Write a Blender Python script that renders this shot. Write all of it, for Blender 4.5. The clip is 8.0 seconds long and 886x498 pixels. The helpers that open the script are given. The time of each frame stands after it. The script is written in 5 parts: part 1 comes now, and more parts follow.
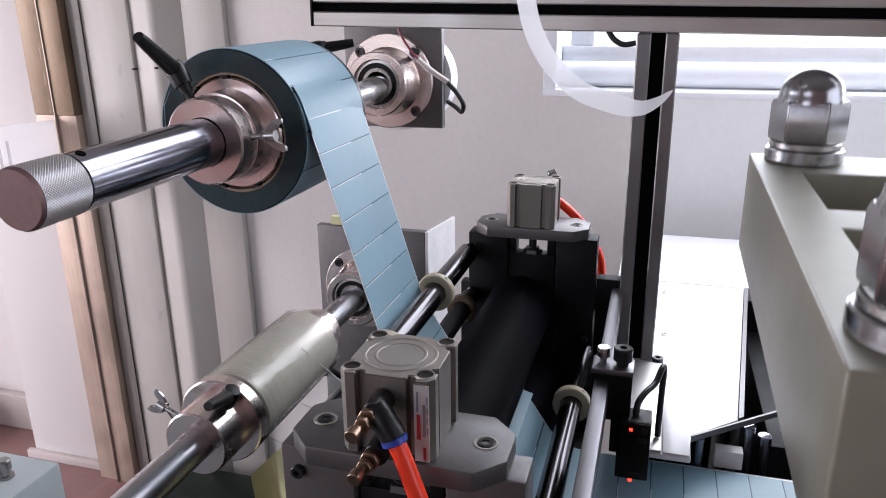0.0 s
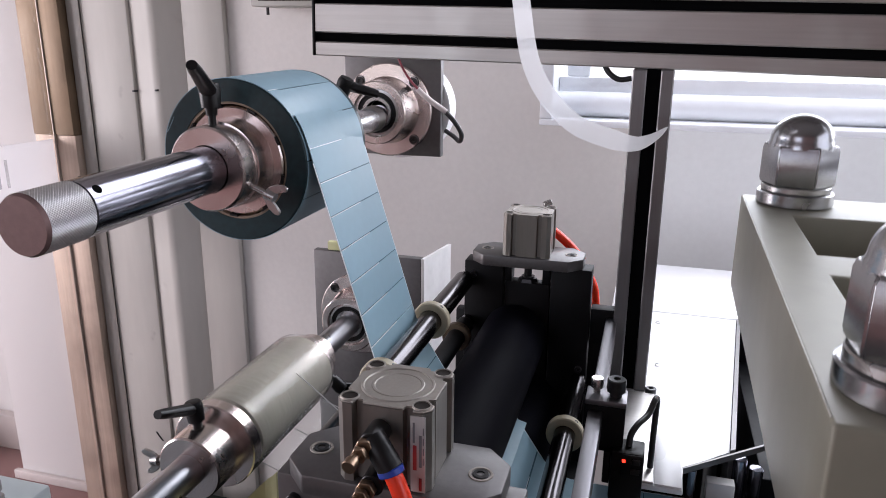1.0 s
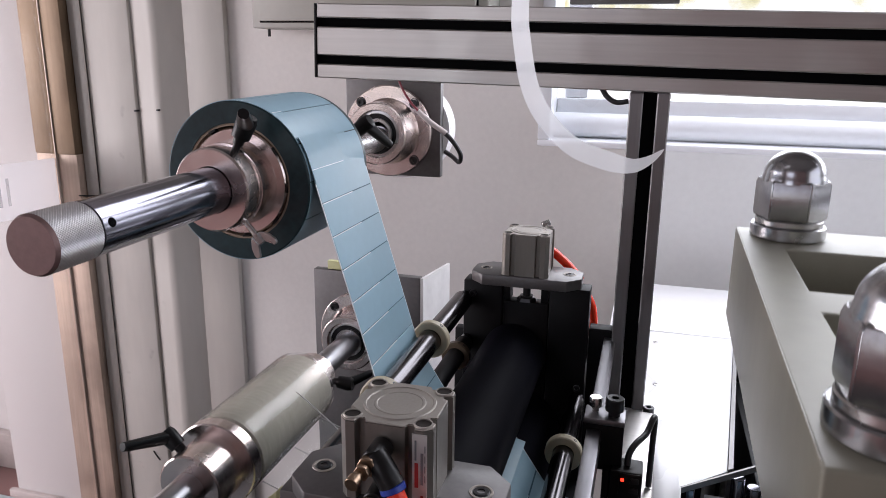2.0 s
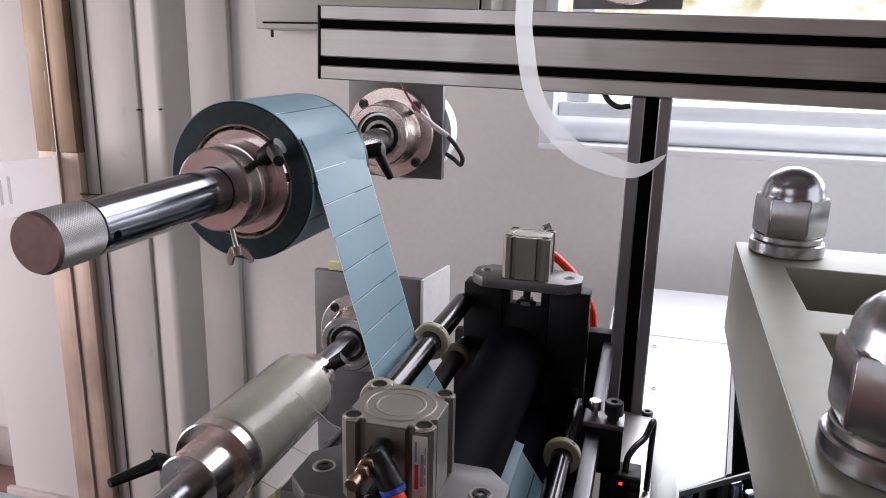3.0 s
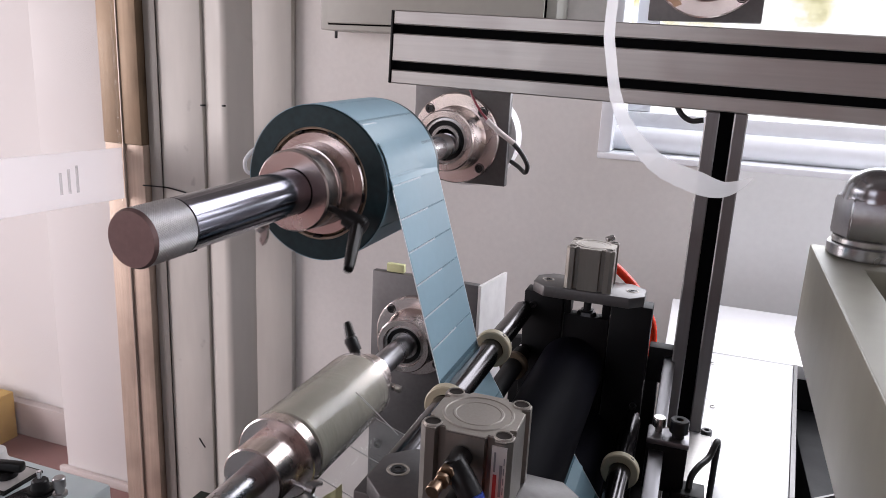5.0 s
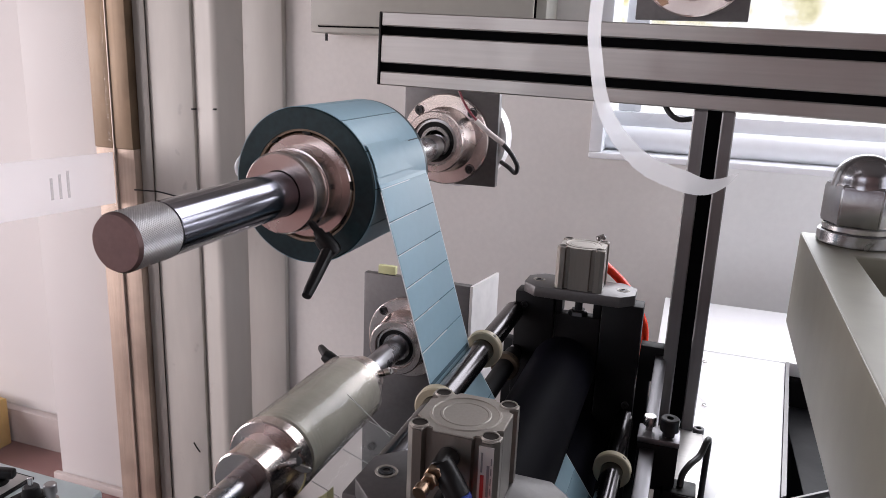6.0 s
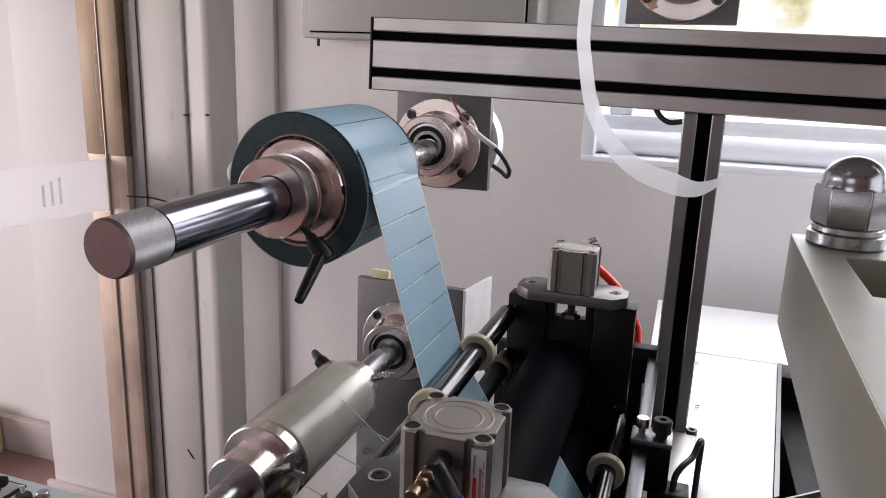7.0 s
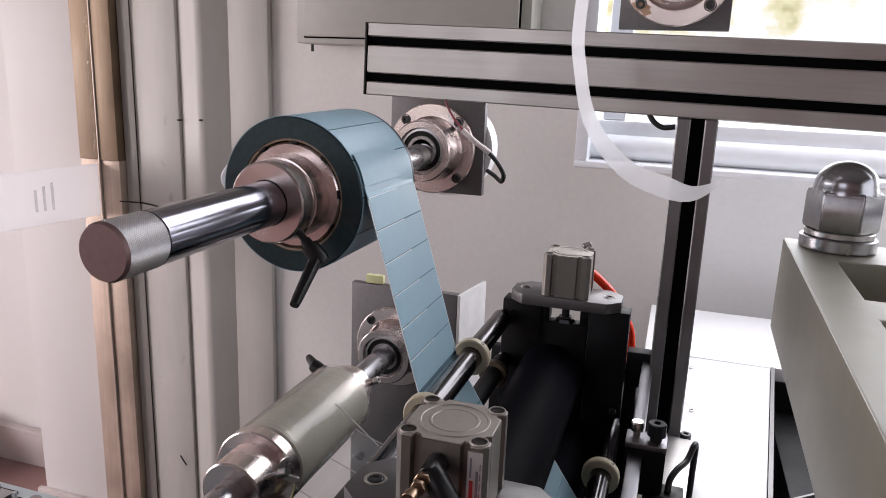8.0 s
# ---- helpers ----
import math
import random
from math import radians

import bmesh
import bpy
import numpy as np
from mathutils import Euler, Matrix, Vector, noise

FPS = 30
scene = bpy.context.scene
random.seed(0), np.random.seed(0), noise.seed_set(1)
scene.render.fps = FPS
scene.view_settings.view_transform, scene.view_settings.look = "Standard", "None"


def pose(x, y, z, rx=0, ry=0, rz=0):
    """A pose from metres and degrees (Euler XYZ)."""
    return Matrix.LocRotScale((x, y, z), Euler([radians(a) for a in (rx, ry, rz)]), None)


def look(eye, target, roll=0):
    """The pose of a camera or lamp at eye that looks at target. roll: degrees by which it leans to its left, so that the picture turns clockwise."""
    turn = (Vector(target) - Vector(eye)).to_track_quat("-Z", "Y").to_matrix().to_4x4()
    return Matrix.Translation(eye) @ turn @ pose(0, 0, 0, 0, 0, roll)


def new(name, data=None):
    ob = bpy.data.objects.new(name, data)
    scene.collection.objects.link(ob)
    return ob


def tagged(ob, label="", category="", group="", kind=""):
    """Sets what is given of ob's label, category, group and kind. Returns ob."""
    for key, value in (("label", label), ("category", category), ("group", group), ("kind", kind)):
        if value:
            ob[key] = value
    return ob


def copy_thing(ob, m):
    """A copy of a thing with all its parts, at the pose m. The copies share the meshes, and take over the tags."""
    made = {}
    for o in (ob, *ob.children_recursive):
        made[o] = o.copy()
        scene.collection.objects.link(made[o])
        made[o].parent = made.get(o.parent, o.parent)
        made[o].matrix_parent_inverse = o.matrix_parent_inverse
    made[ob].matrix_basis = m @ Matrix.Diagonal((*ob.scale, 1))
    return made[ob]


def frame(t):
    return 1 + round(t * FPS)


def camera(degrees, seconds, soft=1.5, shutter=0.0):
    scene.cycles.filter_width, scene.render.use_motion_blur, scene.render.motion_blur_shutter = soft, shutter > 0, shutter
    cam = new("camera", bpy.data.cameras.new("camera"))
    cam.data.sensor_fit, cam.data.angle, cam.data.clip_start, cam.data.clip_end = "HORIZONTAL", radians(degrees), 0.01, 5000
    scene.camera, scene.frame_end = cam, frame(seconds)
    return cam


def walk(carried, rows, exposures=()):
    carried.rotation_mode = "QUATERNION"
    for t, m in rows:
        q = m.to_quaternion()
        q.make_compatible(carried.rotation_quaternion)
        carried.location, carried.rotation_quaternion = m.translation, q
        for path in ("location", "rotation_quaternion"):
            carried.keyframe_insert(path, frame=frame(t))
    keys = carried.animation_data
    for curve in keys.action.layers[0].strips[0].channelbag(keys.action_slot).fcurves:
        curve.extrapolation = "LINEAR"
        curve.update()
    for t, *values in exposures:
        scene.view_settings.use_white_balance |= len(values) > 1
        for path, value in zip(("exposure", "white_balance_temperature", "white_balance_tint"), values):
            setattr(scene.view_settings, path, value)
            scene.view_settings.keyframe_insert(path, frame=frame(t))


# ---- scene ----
cam = camera(62.4, 8.0, 0.8, 0.4)

PATH = [
    (0, (0.172, -0.782, 1.374), (-0.363, 1.044, 0.758), -0.6),
    (0.5, (0.172, -0.786, 1.378), (-0.353, 1.054, 0.795), 0.4),
    (1, (0.171, -0.788, 1.381), (-0.353, 1.06, 0.826), 0.5),
    (1.5, (0.171, -0.794, 1.383), (-0.353, 1.064, 0.859), 0.5),
    (3, (0.17, -0.798, 1.385), (-0.351, 1.067, 0.884), 1.3),
    (3.5, (0.154, -0.805, 1.384), (-0.399, 1.049, 0.877), 2.3),
    (4, (0.146, -0.808, 1.391), (-0.471, 1.027, 0.888), 3.3),
    (4.5, (0.145, -0.808, 1.39), (-0.482, 1.024, 0.888), 3.1),
    (6, (0.152, -0.805, 1.389), (-0.464, 1.032, 0.894), 2.4),
    (6.5, (0.152, -0.805, 1.388), (-0.452, 1.036, 0.894), 2.4),
    (7, (0.154, -0.806, 1.389), (-0.448, 1.039, 0.906), 2.1),
    (7.5, (0.155, -0.807, 1.39), (-0.438, 1.043, 0.917), 1.9),
    (8, (0.153, -0.808, 1.388), (-0.433, 1.046, 0.921), 2.2),
]
walk(cam, [(t, look(eye, target, roll)) for t, eye, target, roll in PATH],
     [(0.0, 0.18, 6120, 18), (1.0, 0.05, 6200, 18), (1.5, -0.03, 6250, 18), (3.5, -0.08, 6370, 18), (4.5, 0.0, 6400, 18), (6.5, -0.10, 6450, 18), (8.0, -0.10, 6500, 18)])

# ---- world, window light ----
world = bpy.data.worlds.new("world")
scene.world = world
world.use_nodes = True
_bg = world.node_tree.nodes["Background"]
_sky = world.node_tree.nodes.new("ShaderNodeTexSky")
_sky.sky_type, _sky.sun_disc = "NISHITA", False
_sky.sun_elevation, _sky.sun_rotation = radians(42), radians(40)
world.node_tree.links.new(_sky.outputs[0], _bg.inputs[0])
_bg.inputs[1].default_value = 0.12
scene.view_settings.exposure = 0.0


def window_light(name, eye, target, sx, sy, watts, color):
    """Daylight at one window opening, seen or assumed."""
    d = bpy.data.lights.new(name, "AREA")
    d.shape, d.size, d.size_y, d.energy, d.color = "RECTANGLE", sx, sy, watts, color
    ob = new(name, d)
    ob.matrix_basis = look(eye, target)
    return ob


window_light("window_light", (0.95, 0.70, 1.86), (0.75, -0.6, 1.0), 1.9, 1.1, 42, (0.93, 0.96, 1.0))
# East, south and west lamps are added behind assumed openings out of view.
window_light("window_light", (2.28, -0.75, 1.75), (0, -0.6, 1.2), 2.2, 1.3, 13, (1.0, 0.97, 0.95))
window_light("window_light", (-1.05, -2.88, 1.85), (-0.3, 0, 1.2), 1.3, 1.3, 8, (1.0, 0.95, 0.93))
window_light("window_light", (-3.05, -0.9, 1.25), (-1.0, -0.6, 1.0), 2.0, 1.4, 80, (1.0, 0.93, 0.91))

# ---- materials ----


def mat(name, color, rough=0.5, metal=0.0, grain=0.08, scale=60.0, bump=0.0, stretch=(1, 1, 1), blotch=0.06, coat=0.0,
        spec=0.5, wave=0.0, worn=None):
    """A plain surface with grain, blotches at a second scale, uneven gloss and fine relief."""
    m = bpy.data.materials.new(name)
    m.use_nodes = True
    t = m.node_tree
    n, l = t.nodes, t.links
    p = n["Principled BSDF"]
    p.inputs["Metallic"].default_value = metal
    p.inputs["Coat Weight"].default_value = coat
    p.inputs["Specular IOR Level"].default_value = spec
    co = n.new("ShaderNodeTexCoord")
    mp = n.new("ShaderNodeMapping")
    mp.inputs["Scale"].default_value = stretch
    l.new(co.outputs["Object"], mp.inputs["Vector"])
    fine = n.new("ShaderNodeTexNoise")
    fine.inputs["Scale"].default_value = scale
    fine.inputs["Detail"].default_value = 4
    l.new(mp.outputs[0], fine.inputs["Vector"])
    big = n.new("ShaderNodeTexNoise")
    big.inputs["Scale"].default_value = max(1.5, scale / 14)
    big.inputs["Detail"].default_value = 3
    l.new(co.outputs["Object"], big.inputs["Vector"])
    def mul(sock, lo, hi):
        r = n.new("ShaderNodeMapRange")
        r.inputs["To Min"].default_value, r.inputs["To Max"].default_value = lo, hi
        r.inputs["From Min"].default_value, r.inputs["From Max"].default_value = 0.25, 0.75
        l.new(sock, r.inputs["Value"])
        return r.outputs[0]
    f = n.new("ShaderNodeMath")
    f.operation = "MULTIPLY"
    l.new(mul(fine.outputs["Fac"], 1 - grain, 1 + grain), f.inputs[0])
    l.new(mul(big.outputs["Fac"], 1 - blotch, 1 + blotch), f.inputs[1])
    sc = n.new("ShaderNodeVectorMath")
    sc.operation = "SCALE"
    sc.inputs[0].default_value = color
    l.new(f.outputs[0], sc.inputs["Scale"])
    out = sc.outputs[0]
    if worn:
        mix = n.new("ShaderNodeMix")
        mix.data_type = "RGBA"
        mix.inputs["B"].default_value = (*worn, 1)
        spots = n.new("ShaderNodeTexNoise")
        spots.inputs["Scale"].default_value = scale * 0.35
        spots.inputs["Detail"].default_value = 6
        l.new(co.outputs["Object"], spots.inputs["Vector"])
        r = n.new("ShaderNodeMapRange")
        r.inputs["From Min"].default_value, r.inputs["From Max"].default_value = 0.66, 0.74
        r.inputs["To Max"].default_value = 0.6
        l.new(spots.outputs["Fac"], r.inputs["Value"])
        l.new(r.outputs[0], mix.inputs["Factor"])
        l.new(out, mix.inputs["A"])
        out = mix.outputs["Result"]
    l.new(out, p.inputs["Base Color"])
    l.new(mul(big.outputs["Fac"], max(0.02, rough * 0.8), min(1, rough * 1.2)), p.inputs["Roughness"])
    if bump:
        b = n.new("ShaderNodeBump")
        b.inputs["Strength"].default_value = bump
        b.inputs["Distance"].default_value = 0.001
        l.new(fine.outputs["Fac"], b.inputs["Height"])
        l.new(b.outputs[0], p.inputs["Normal"])
    return m


def film_mat(name, tint, clear, rough=0.08, ior=1.45, crease=0.25):
    """Thin clear film: mostly see-through, with gloss that grows at grazing angles."""
    m = bpy.data.materials.new(name)
    m.use_nodes = True
    n, l = m.node_tree.nodes, m.node_tree.links
    out = n["Material Output"]
    p = n["Principled BSDF"]
    p.inputs["Base Color"].default_value = (*tint, 1)
    p.inputs["Roughness"].default_value = rough
    tr = n.new("ShaderNodeBsdfTransparent")
    tr.inputs[0].default_value = (0.97, 0.98, 0.98, 1)
    mx = n.new("ShaderNodeMixShader")
    mx.inputs[0].default_value = 1 - clear
    gl = n.new("ShaderNodeBsdfGlossy")
    gl.inputs["Roughness"].default_value = rough
    fr = n.new("ShaderNodeFresnel")
    fr.inputs[0].default_value = ior
    m2 = n.new("ShaderNodeMixShader")
    noise_t = n.new("ShaderNodeTexNoise")
    noise_t.inputs["Scale"].default_value = 25
    b = n.new("ShaderNodeBump")
    b.inputs["Strength"].default_value = crease
    b.inputs["Distance"].default_value = 0.002
    l.new(noise_t.outputs["Fac"], b.inputs["Height"])
    l.new(b.outputs[0], gl.inputs["Normal"])
    l.new(tr.outputs[0], mx.inputs[1]), l.new(p.outputs[0], mx.inputs[2])
    l.new(fr.outputs[0], m2.inputs[0])
    l.new(mx.outputs[0], m2.inputs[1]), l.new(gl.outputs[0], m2.inputs[2])
    l.new(m2.outputs[0], out.inputs[0])
    return m


def frost(name, clear=0.20):
    """Etched glass: scatters daylight through from its other side."""
    m = bpy.data.materials.new(name)
    m.use_nodes = True
    n, l = m.node_tree.nodes, m.node_tree.links
    a, d, t = n.new("ShaderNodeBsdfTranslucent"), n["Principled BSDF"], n.new("ShaderNodeBsdfTransparent")
    a.inputs[0].default_value = (0.95, 0.95, 0.96, 1)
    d.inputs["Base Color"].default_value = (0.85, 0.85, 0.87, 1)
    d.inputs["Roughness"].default_value = 0.6
    x, y = n.new("ShaderNodeMixShader"), n.new("ShaderNodeMixShader")
    x.inputs[0].default_value, y.inputs[0].default_value = 0.40, clear
    l.new(a.outputs[0], x.inputs[1]), l.new(d.outputs[0], x.inputs[2])
    l.new(x.outputs[0], y.inputs[1]), l.new(t.outputs[0], y.inputs[2])
    l.new(y.outputs[0], n["Material Output"].inputs[0])
    return m


def glow(name, color, strength):
    m = bpy.data.materials.new(name)
    m.use_nodes = True
    p = m.node_tree.nodes["Principled BSDF"]
    p.inputs["Base Color"].default_value = (*color, 1)
    p.inputs["Emission Color"].default_value = (*color, 1)
    p.inputs["Emission Strength"].default_value = strength
    return m


ALU = mat("brushed_aluminium", (0.53, 0.512, 0.495), 0.42, 1.0, 0.06, 300, 0.05, (0.03, 1, 1), 0.04)
POST_ALU = mat("anodised_profile", (0.25, 0.245, 0.25), 0.40, 1.0, 0.06, 300, 0.05, (1, 1, 0.03), 0.05)
# Near-black: puts the shade of slots, groove and pin hole into colour.
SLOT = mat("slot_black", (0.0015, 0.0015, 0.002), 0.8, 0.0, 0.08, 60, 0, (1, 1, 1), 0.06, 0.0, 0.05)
SHAFT = mat("satin_shaft", (0.42, 0.42, 0.44), 0.30, 1.0, 0.05, 400, 0.03, (1, 0.05, 1), 0.06)
CHROME = mat("polished_shaft", (0.255, 0.255, 0.295), 0.165, 1.0, 0.03, 400, 0.02, (1, 0.05, 1), 0.04)
SHAFTEND = mat("bright_shaft_end", (0.70, 0.70, 0.71), 0.24, 1.0, 0.05, 400, 0.03, (1, 0.05, 1), 0.06)
# Pinkish tint adds reflected red surroundings to the bare aluminium.
HUB = mat("turned_aluminium", (0.81, 0.72, 0.69), 0.25, 1.0, 0.05, 500, 0.05, (1, 1, 1), 0.05)
KNURL = mat("knurled_steel", (0.58, 0.57, 0.57), 0.34, 1.0, 0.08, 400, 0.05)
# Red-brown colour includes the reflection on the shaft's end.
END = mat("dull_end_face", (0.20, 0.125, 0.12), 0.5, 0.6, 0.08, 300, 0.05)
STEEL = mat("ground_steel", (0.38, 0.37, 0.37), 0.34, 1.0, 0.08, 200, 0.05, (1, 1, 0.1), 0.08)
DARKSTEEL = mat("dark_steel_plate", (0.17, 0.165, 0.165), 0.45, 0.8, 0.08, 160, 0.08, (1, 1, 1), 0.1)
CYL = mat("anodised_grey", (0.30, 0.28, 0.255), 0.38, 0.85, 0.05, 400, 0.04, (1, 1, 0.1), 0.04)
CYLTOP = mat("anodised_top", (0.32, 0.295, 0.265), 0.5, 0.6, 0.06, 500, 0.06)
PLATE = mat("grey_top_plate", (0.125, 0.12, 0.12), 0.42, 0.6, 0.08, 250, 0.08, (1, 1, 1), 0.08)
BLACK = mat("black_oxide", (0.0045, 0.0045, 0.0055), 0.5, 0.0, 0.15, 150, 0.1, (1, 1, 1), 0.2, 0.0, 0.2)
PLASTIC = mat("black_plastic", (0.004, 0.004, 0.0045), 0.4, 0.0, 0.1, 300, 0.1, (1, 1, 1), 0.06, 0.0, 0.35)
RUBBER = mat("black_rubber", (0.0045, 0.0045, 0.007), 0.5, 0.0, 0.2, 120, 0.05, (1, 0.2, 1), 0.25, 0.0, 0.035)
RUBBER.node_tree.nodes["Principled BSDF"].inputs["IOR"].default_value = 1.30
# Dark colour that carries the shade inside the bolt holes.
HOLE = mat("bore_shade", (0.035, 0.030, 0.027), 0.85, 0.0, 0.1, 300, 0.05, (1, 1, 1), 0.06, 0.0, 0.1)
ROD = mat("dark_chrome_rod", (0.085, 0.08, 0.085), 0.18, 1.0, 0.05, 200, 0.02, (1, 0.05, 1), 0.05)
BLUE = mat("blue_label_stock", (0.25, 0.40, 0.48), 0.42, 0.0, 0.03, 90, 0.04, (1, 1, 1), 0.09)
_sc = [x for x in BLUE.node_tree.nodes if x.bl_idname == "ShaderNodeVectorMath"][0]
_oi, _mr, _mu = [BLUE.node_tree.nodes.new(x) for x in ("ShaderNodeObjectInfo", "ShaderNodeMapRange", "ShaderNodeMath")]
_mr.inputs["To Min"].default_value, _mr.inputs["To Max"].default_value = 0.93, 1.06
_mu.operation = "MULTIPLY"
BLUE.node_tree.links.new(_sc.inputs["Scale"].links[0].from_socket, _mu.inputs[0])
BLUE.node_tree.links.new(_oi.outputs["Random"], _mr.inputs["Value"])
BLUE.node_tree.links.new(_mr.outputs[0], _mu.inputs[1])
BLUE.node_tree.links.new(_mu.outputs[0], _sc.inputs["Scale"])
LINER = mat("dark_liner", (0.10, 0.17, 0.21), 0.12, 0.0, 0.03, 120, 0.0)
LINEREDGE = mat("pale_liner_edge", (0.74, 0.80, 0.83), 0.3, 0.0, 0.03, 120, 0.0)
ROLLSIDE = mat("wound_roll_edge", (0.015, 0.036, 0.042), 0.32, 0.0, 0.25, 160, 0.15, (1, 1, 1), 0.25, 0.0, 0.35)
CARD = mat("card_core", (0.30, 0.23, 0.17), 0.8, 0.0, 0.15, 160, 0.2)
DARKNYLON = mat("brown_nylon", (0.10, 0.072, 0.045), 0.42, 0.0, 0.06, 90, 0.04, (1, 1, 1), 0.08)
CREAM = mat("cream_nylon", (0.46, 0.41, 0.29), 0.42, 0.0, 0.06, 90, 0.04, (1, 1, 1), 0.08)
TAPE = mat("cream_film_wind", (0.66, 0.62, 0.53), 0.22, 0.35, 0.10, 90, 0.05, (0.3, 4, 0.3), 0.22, 0.3)
PAINT = mat("machine_paint", (0.228, 0.220, 0.172), 0.42, 0.0, 0.06, 40, 0.08, (1, 1, 1), 0.15, 0.0, 0.5, 0.0, (0.22, 0.215, 0.175))
NUT = mat("bright_nut", (0.40, 0.40, 0.41), 0.24, 1.0, 0.06, 200, 0.05, (1, 1, 1), 0.08)
CHIP = mat("bare_cast_chip", (0.40, 0.39, 0.34), 0.45, 0.0, 0.3, 200, 0.1)
BOLT = mat("bolt_black", (0.05, 0.05, 0.052), 0.3, 0.7, 0.1, 300, 0.05)
BOLTS = mat("bolt_steel", (0.5, 0.49, 0.48), 0.28, 1.0, 0.08, 300, 0.05)
BRASS = mat("brass", (0.30, 0.215, 0.15), 0.34, 1.0, 0.1, 300, 0.05)
RED = mat("red_tube", (0.85, 0.045, 0.012), 0.28, 0.0, 0.04, 60, 0.0)
BLUERING = mat("blue_collar", (0.02, 0.05, 0.32), 0.35)
WHITE = mat("white_paint", (0.86, 0.86, 0.87), 0.3, 0.0, 0.02, 60, 0.03, (1, 1, 1), 0.02, 0.1, 0.5, 0.0, (0.78, 0.77, 0.75))
WALL = mat("grey_white_plaster", (0.705, 0.682, 0.657), 0.75, 0.0, 0.03, 90, 0.15, (1, 1, 1), 0.03)
SILLWALL = mat("cool_grey_panel", (0.85, 0.87, 0.87), 0.6, 0.0, 0.02, 90, 0.1, (1, 1, 1), 0.02)
DUCT = mat("pale_duct_paint", (0.48, 0.46, 0.425), 0.5, 0.0, 0.04, 50, 0.1, (1, 1, 0.2), 0.05, 0, 0.5, 0, (0.40, 0.38, 0.35))
PIPE = mat("painted_column", (0.55, 0.525, 0.485), 0.5, 0.0, 0.04, 50, 0.1, (1, 1, 0.2), 0.05, 0, 0.5, 0, (0.34, 0.32, 0.30))
GREYCOL = mat("grey_column_paint", (0.33, 0.31, 0.285), 0.45, 0.1, 0.05, 50, 0.1, (1, 1, 0.2), 0.08)
BRONZE = mat("bronze_frame", (0.47, 0.365, 0.295), 0.55, 0.45, 0.10, 160, 0.05, (1, 1, 0.03), 0.22)
BRONZEDARK = mat("dark_bronze", (0.20, 0.140, 0.09), 0.5, 0.5, 0.10, 160, 0.05, (1, 1, 0.03), 0.22)
JOINT = mat("bright_joint", (0.44, 0.37, 0.32), 0.5, 0.5, 0.08, 120, 0.05, (1, 1, 0.05), 0.12)
PINK = mat("warm_white_wall", (0.62, 0.59, 0.58), 0.7, 0.0, 0.02, 60, 0.1, (1, 1, 1), 0.03)
SKIRT = mat("grey_skirting", (0.50, 0.44, 0.42), 0.5, 0.0, 0.08, 60, 0.05, (1, 1, 1), 0.08)
REDFLOOR = mat("red_brown_floor", (0.23, 0.12, 0.11), 0.45, 0.0, 0.12, 60, 0.1, (1, 1, 1), 0.1)
DARKFLOOR = mat("dark_floor", (0.03, 0.035, 0.033), 0.5, 0.0, 0.2, 40, 0.2, (1, 1, 1), 0.2)
DARKGREEN = mat("dark_green_enamel", (0.006, 0.011, 0.008), 0.5, 0.0, 0.1, 60, 0.05, (1, 1, 1), 0.2, 0.0, 0.2)
# Unseen ceiling and east wall, kept dark to cut fill and dim reflections.
CEIL = mat("grey_ceiling", (0.20, 0.19, 0.185), 0.8)
DIMWALL = mat("dim_grey_wall", (0.16, 0.155, 0.15), 0.8, 0.0, 0.05, 60, 0.1)
# Unseen south wall; red-brown so that metal faces reflect pink.
WARMWALL = mat("red_brown_wall", (0.25, 0.165, 0.158), 0.8, 0.0, 0.05, 60, 0.1)
BOXGREY = mat("olive_grey_enamel", (0.33, 0.325, 0.29), 0.45, 0.0, 0.03, 60, 0.05, (1, 1, 1), 0.04)
CTRL = mat("pale_blue_enamel", (0.62, 0.695, 0.71), 0.4, 0.0, 0.03, 60, 0.05, (1, 1, 1), 0.05)
# Slight blue in the white puts the skylight on the rails into colour.
PVC = mat("white_window_profile", (0.85, 0.875, 0.91), 0.3, 0.0, 0.02, 50, 0.02, (1, 1, 1), 0.03)
YELLOW = mat("pale_yellow_paper", (0.66, 0.66, 0.36), 0.7, 0.0, 0.05, 60, 0.2)
CARTON = mat("ochre_carton", (0.60, 0.40, 0.13), 0.7, 0.0, 0.08, 60, 0.2)
SCRAP = mat("orange_tape", (0.55, 0.36, 0.24), 0.6)
WIRERED = mat("dull_red_wire", (0.22, 0.03, 0.045), 0.4)
LABELW = mat("white_sticker", (0.72, 0.71, 0.70), 0.4)
FOIL = mat("silver_sticker", (0.50, 0.48, 0.465), 0.35, 0.2)
REDINK = mat("red_ink", (0.32, 0.03, 0.03), 0.4)
GREYINK = mat("grey_ink", (0.16, 0.16, 0.17), 0.4)
RIBBON = frost("translucent_ribbon", 0.32)
FILM = film_mat("clear_film", (0.90, 0.90, 0.88), 0.95, 0.14, 1.38, 0.22)
SHEET = film_mat("clear_sheet", (0.85, 0.86, 0.85), 0.88, 0.08, 1.3, 0.0)
SHEETEDGE = film_mat("film_fold", (0.85, 0.86, 0.85), 0.45, 0.15, 1.3, 0.0)
GLASS = film_mat("door_glass", (0.9, 0.9, 0.9), 0.98, 0.02, 1.06, 0.0)
FROST = frost("frosted_band")
FROSTMARK = film_mat("grey_glass_mark", (0.62, 0.60, 0.60), 0.78, 0.5, 1.1, 0.0)
PANE = film_mat("window_glass", (0.9, 0.95, 1.0), 0.96, 0.02, 1.1, 0.0)
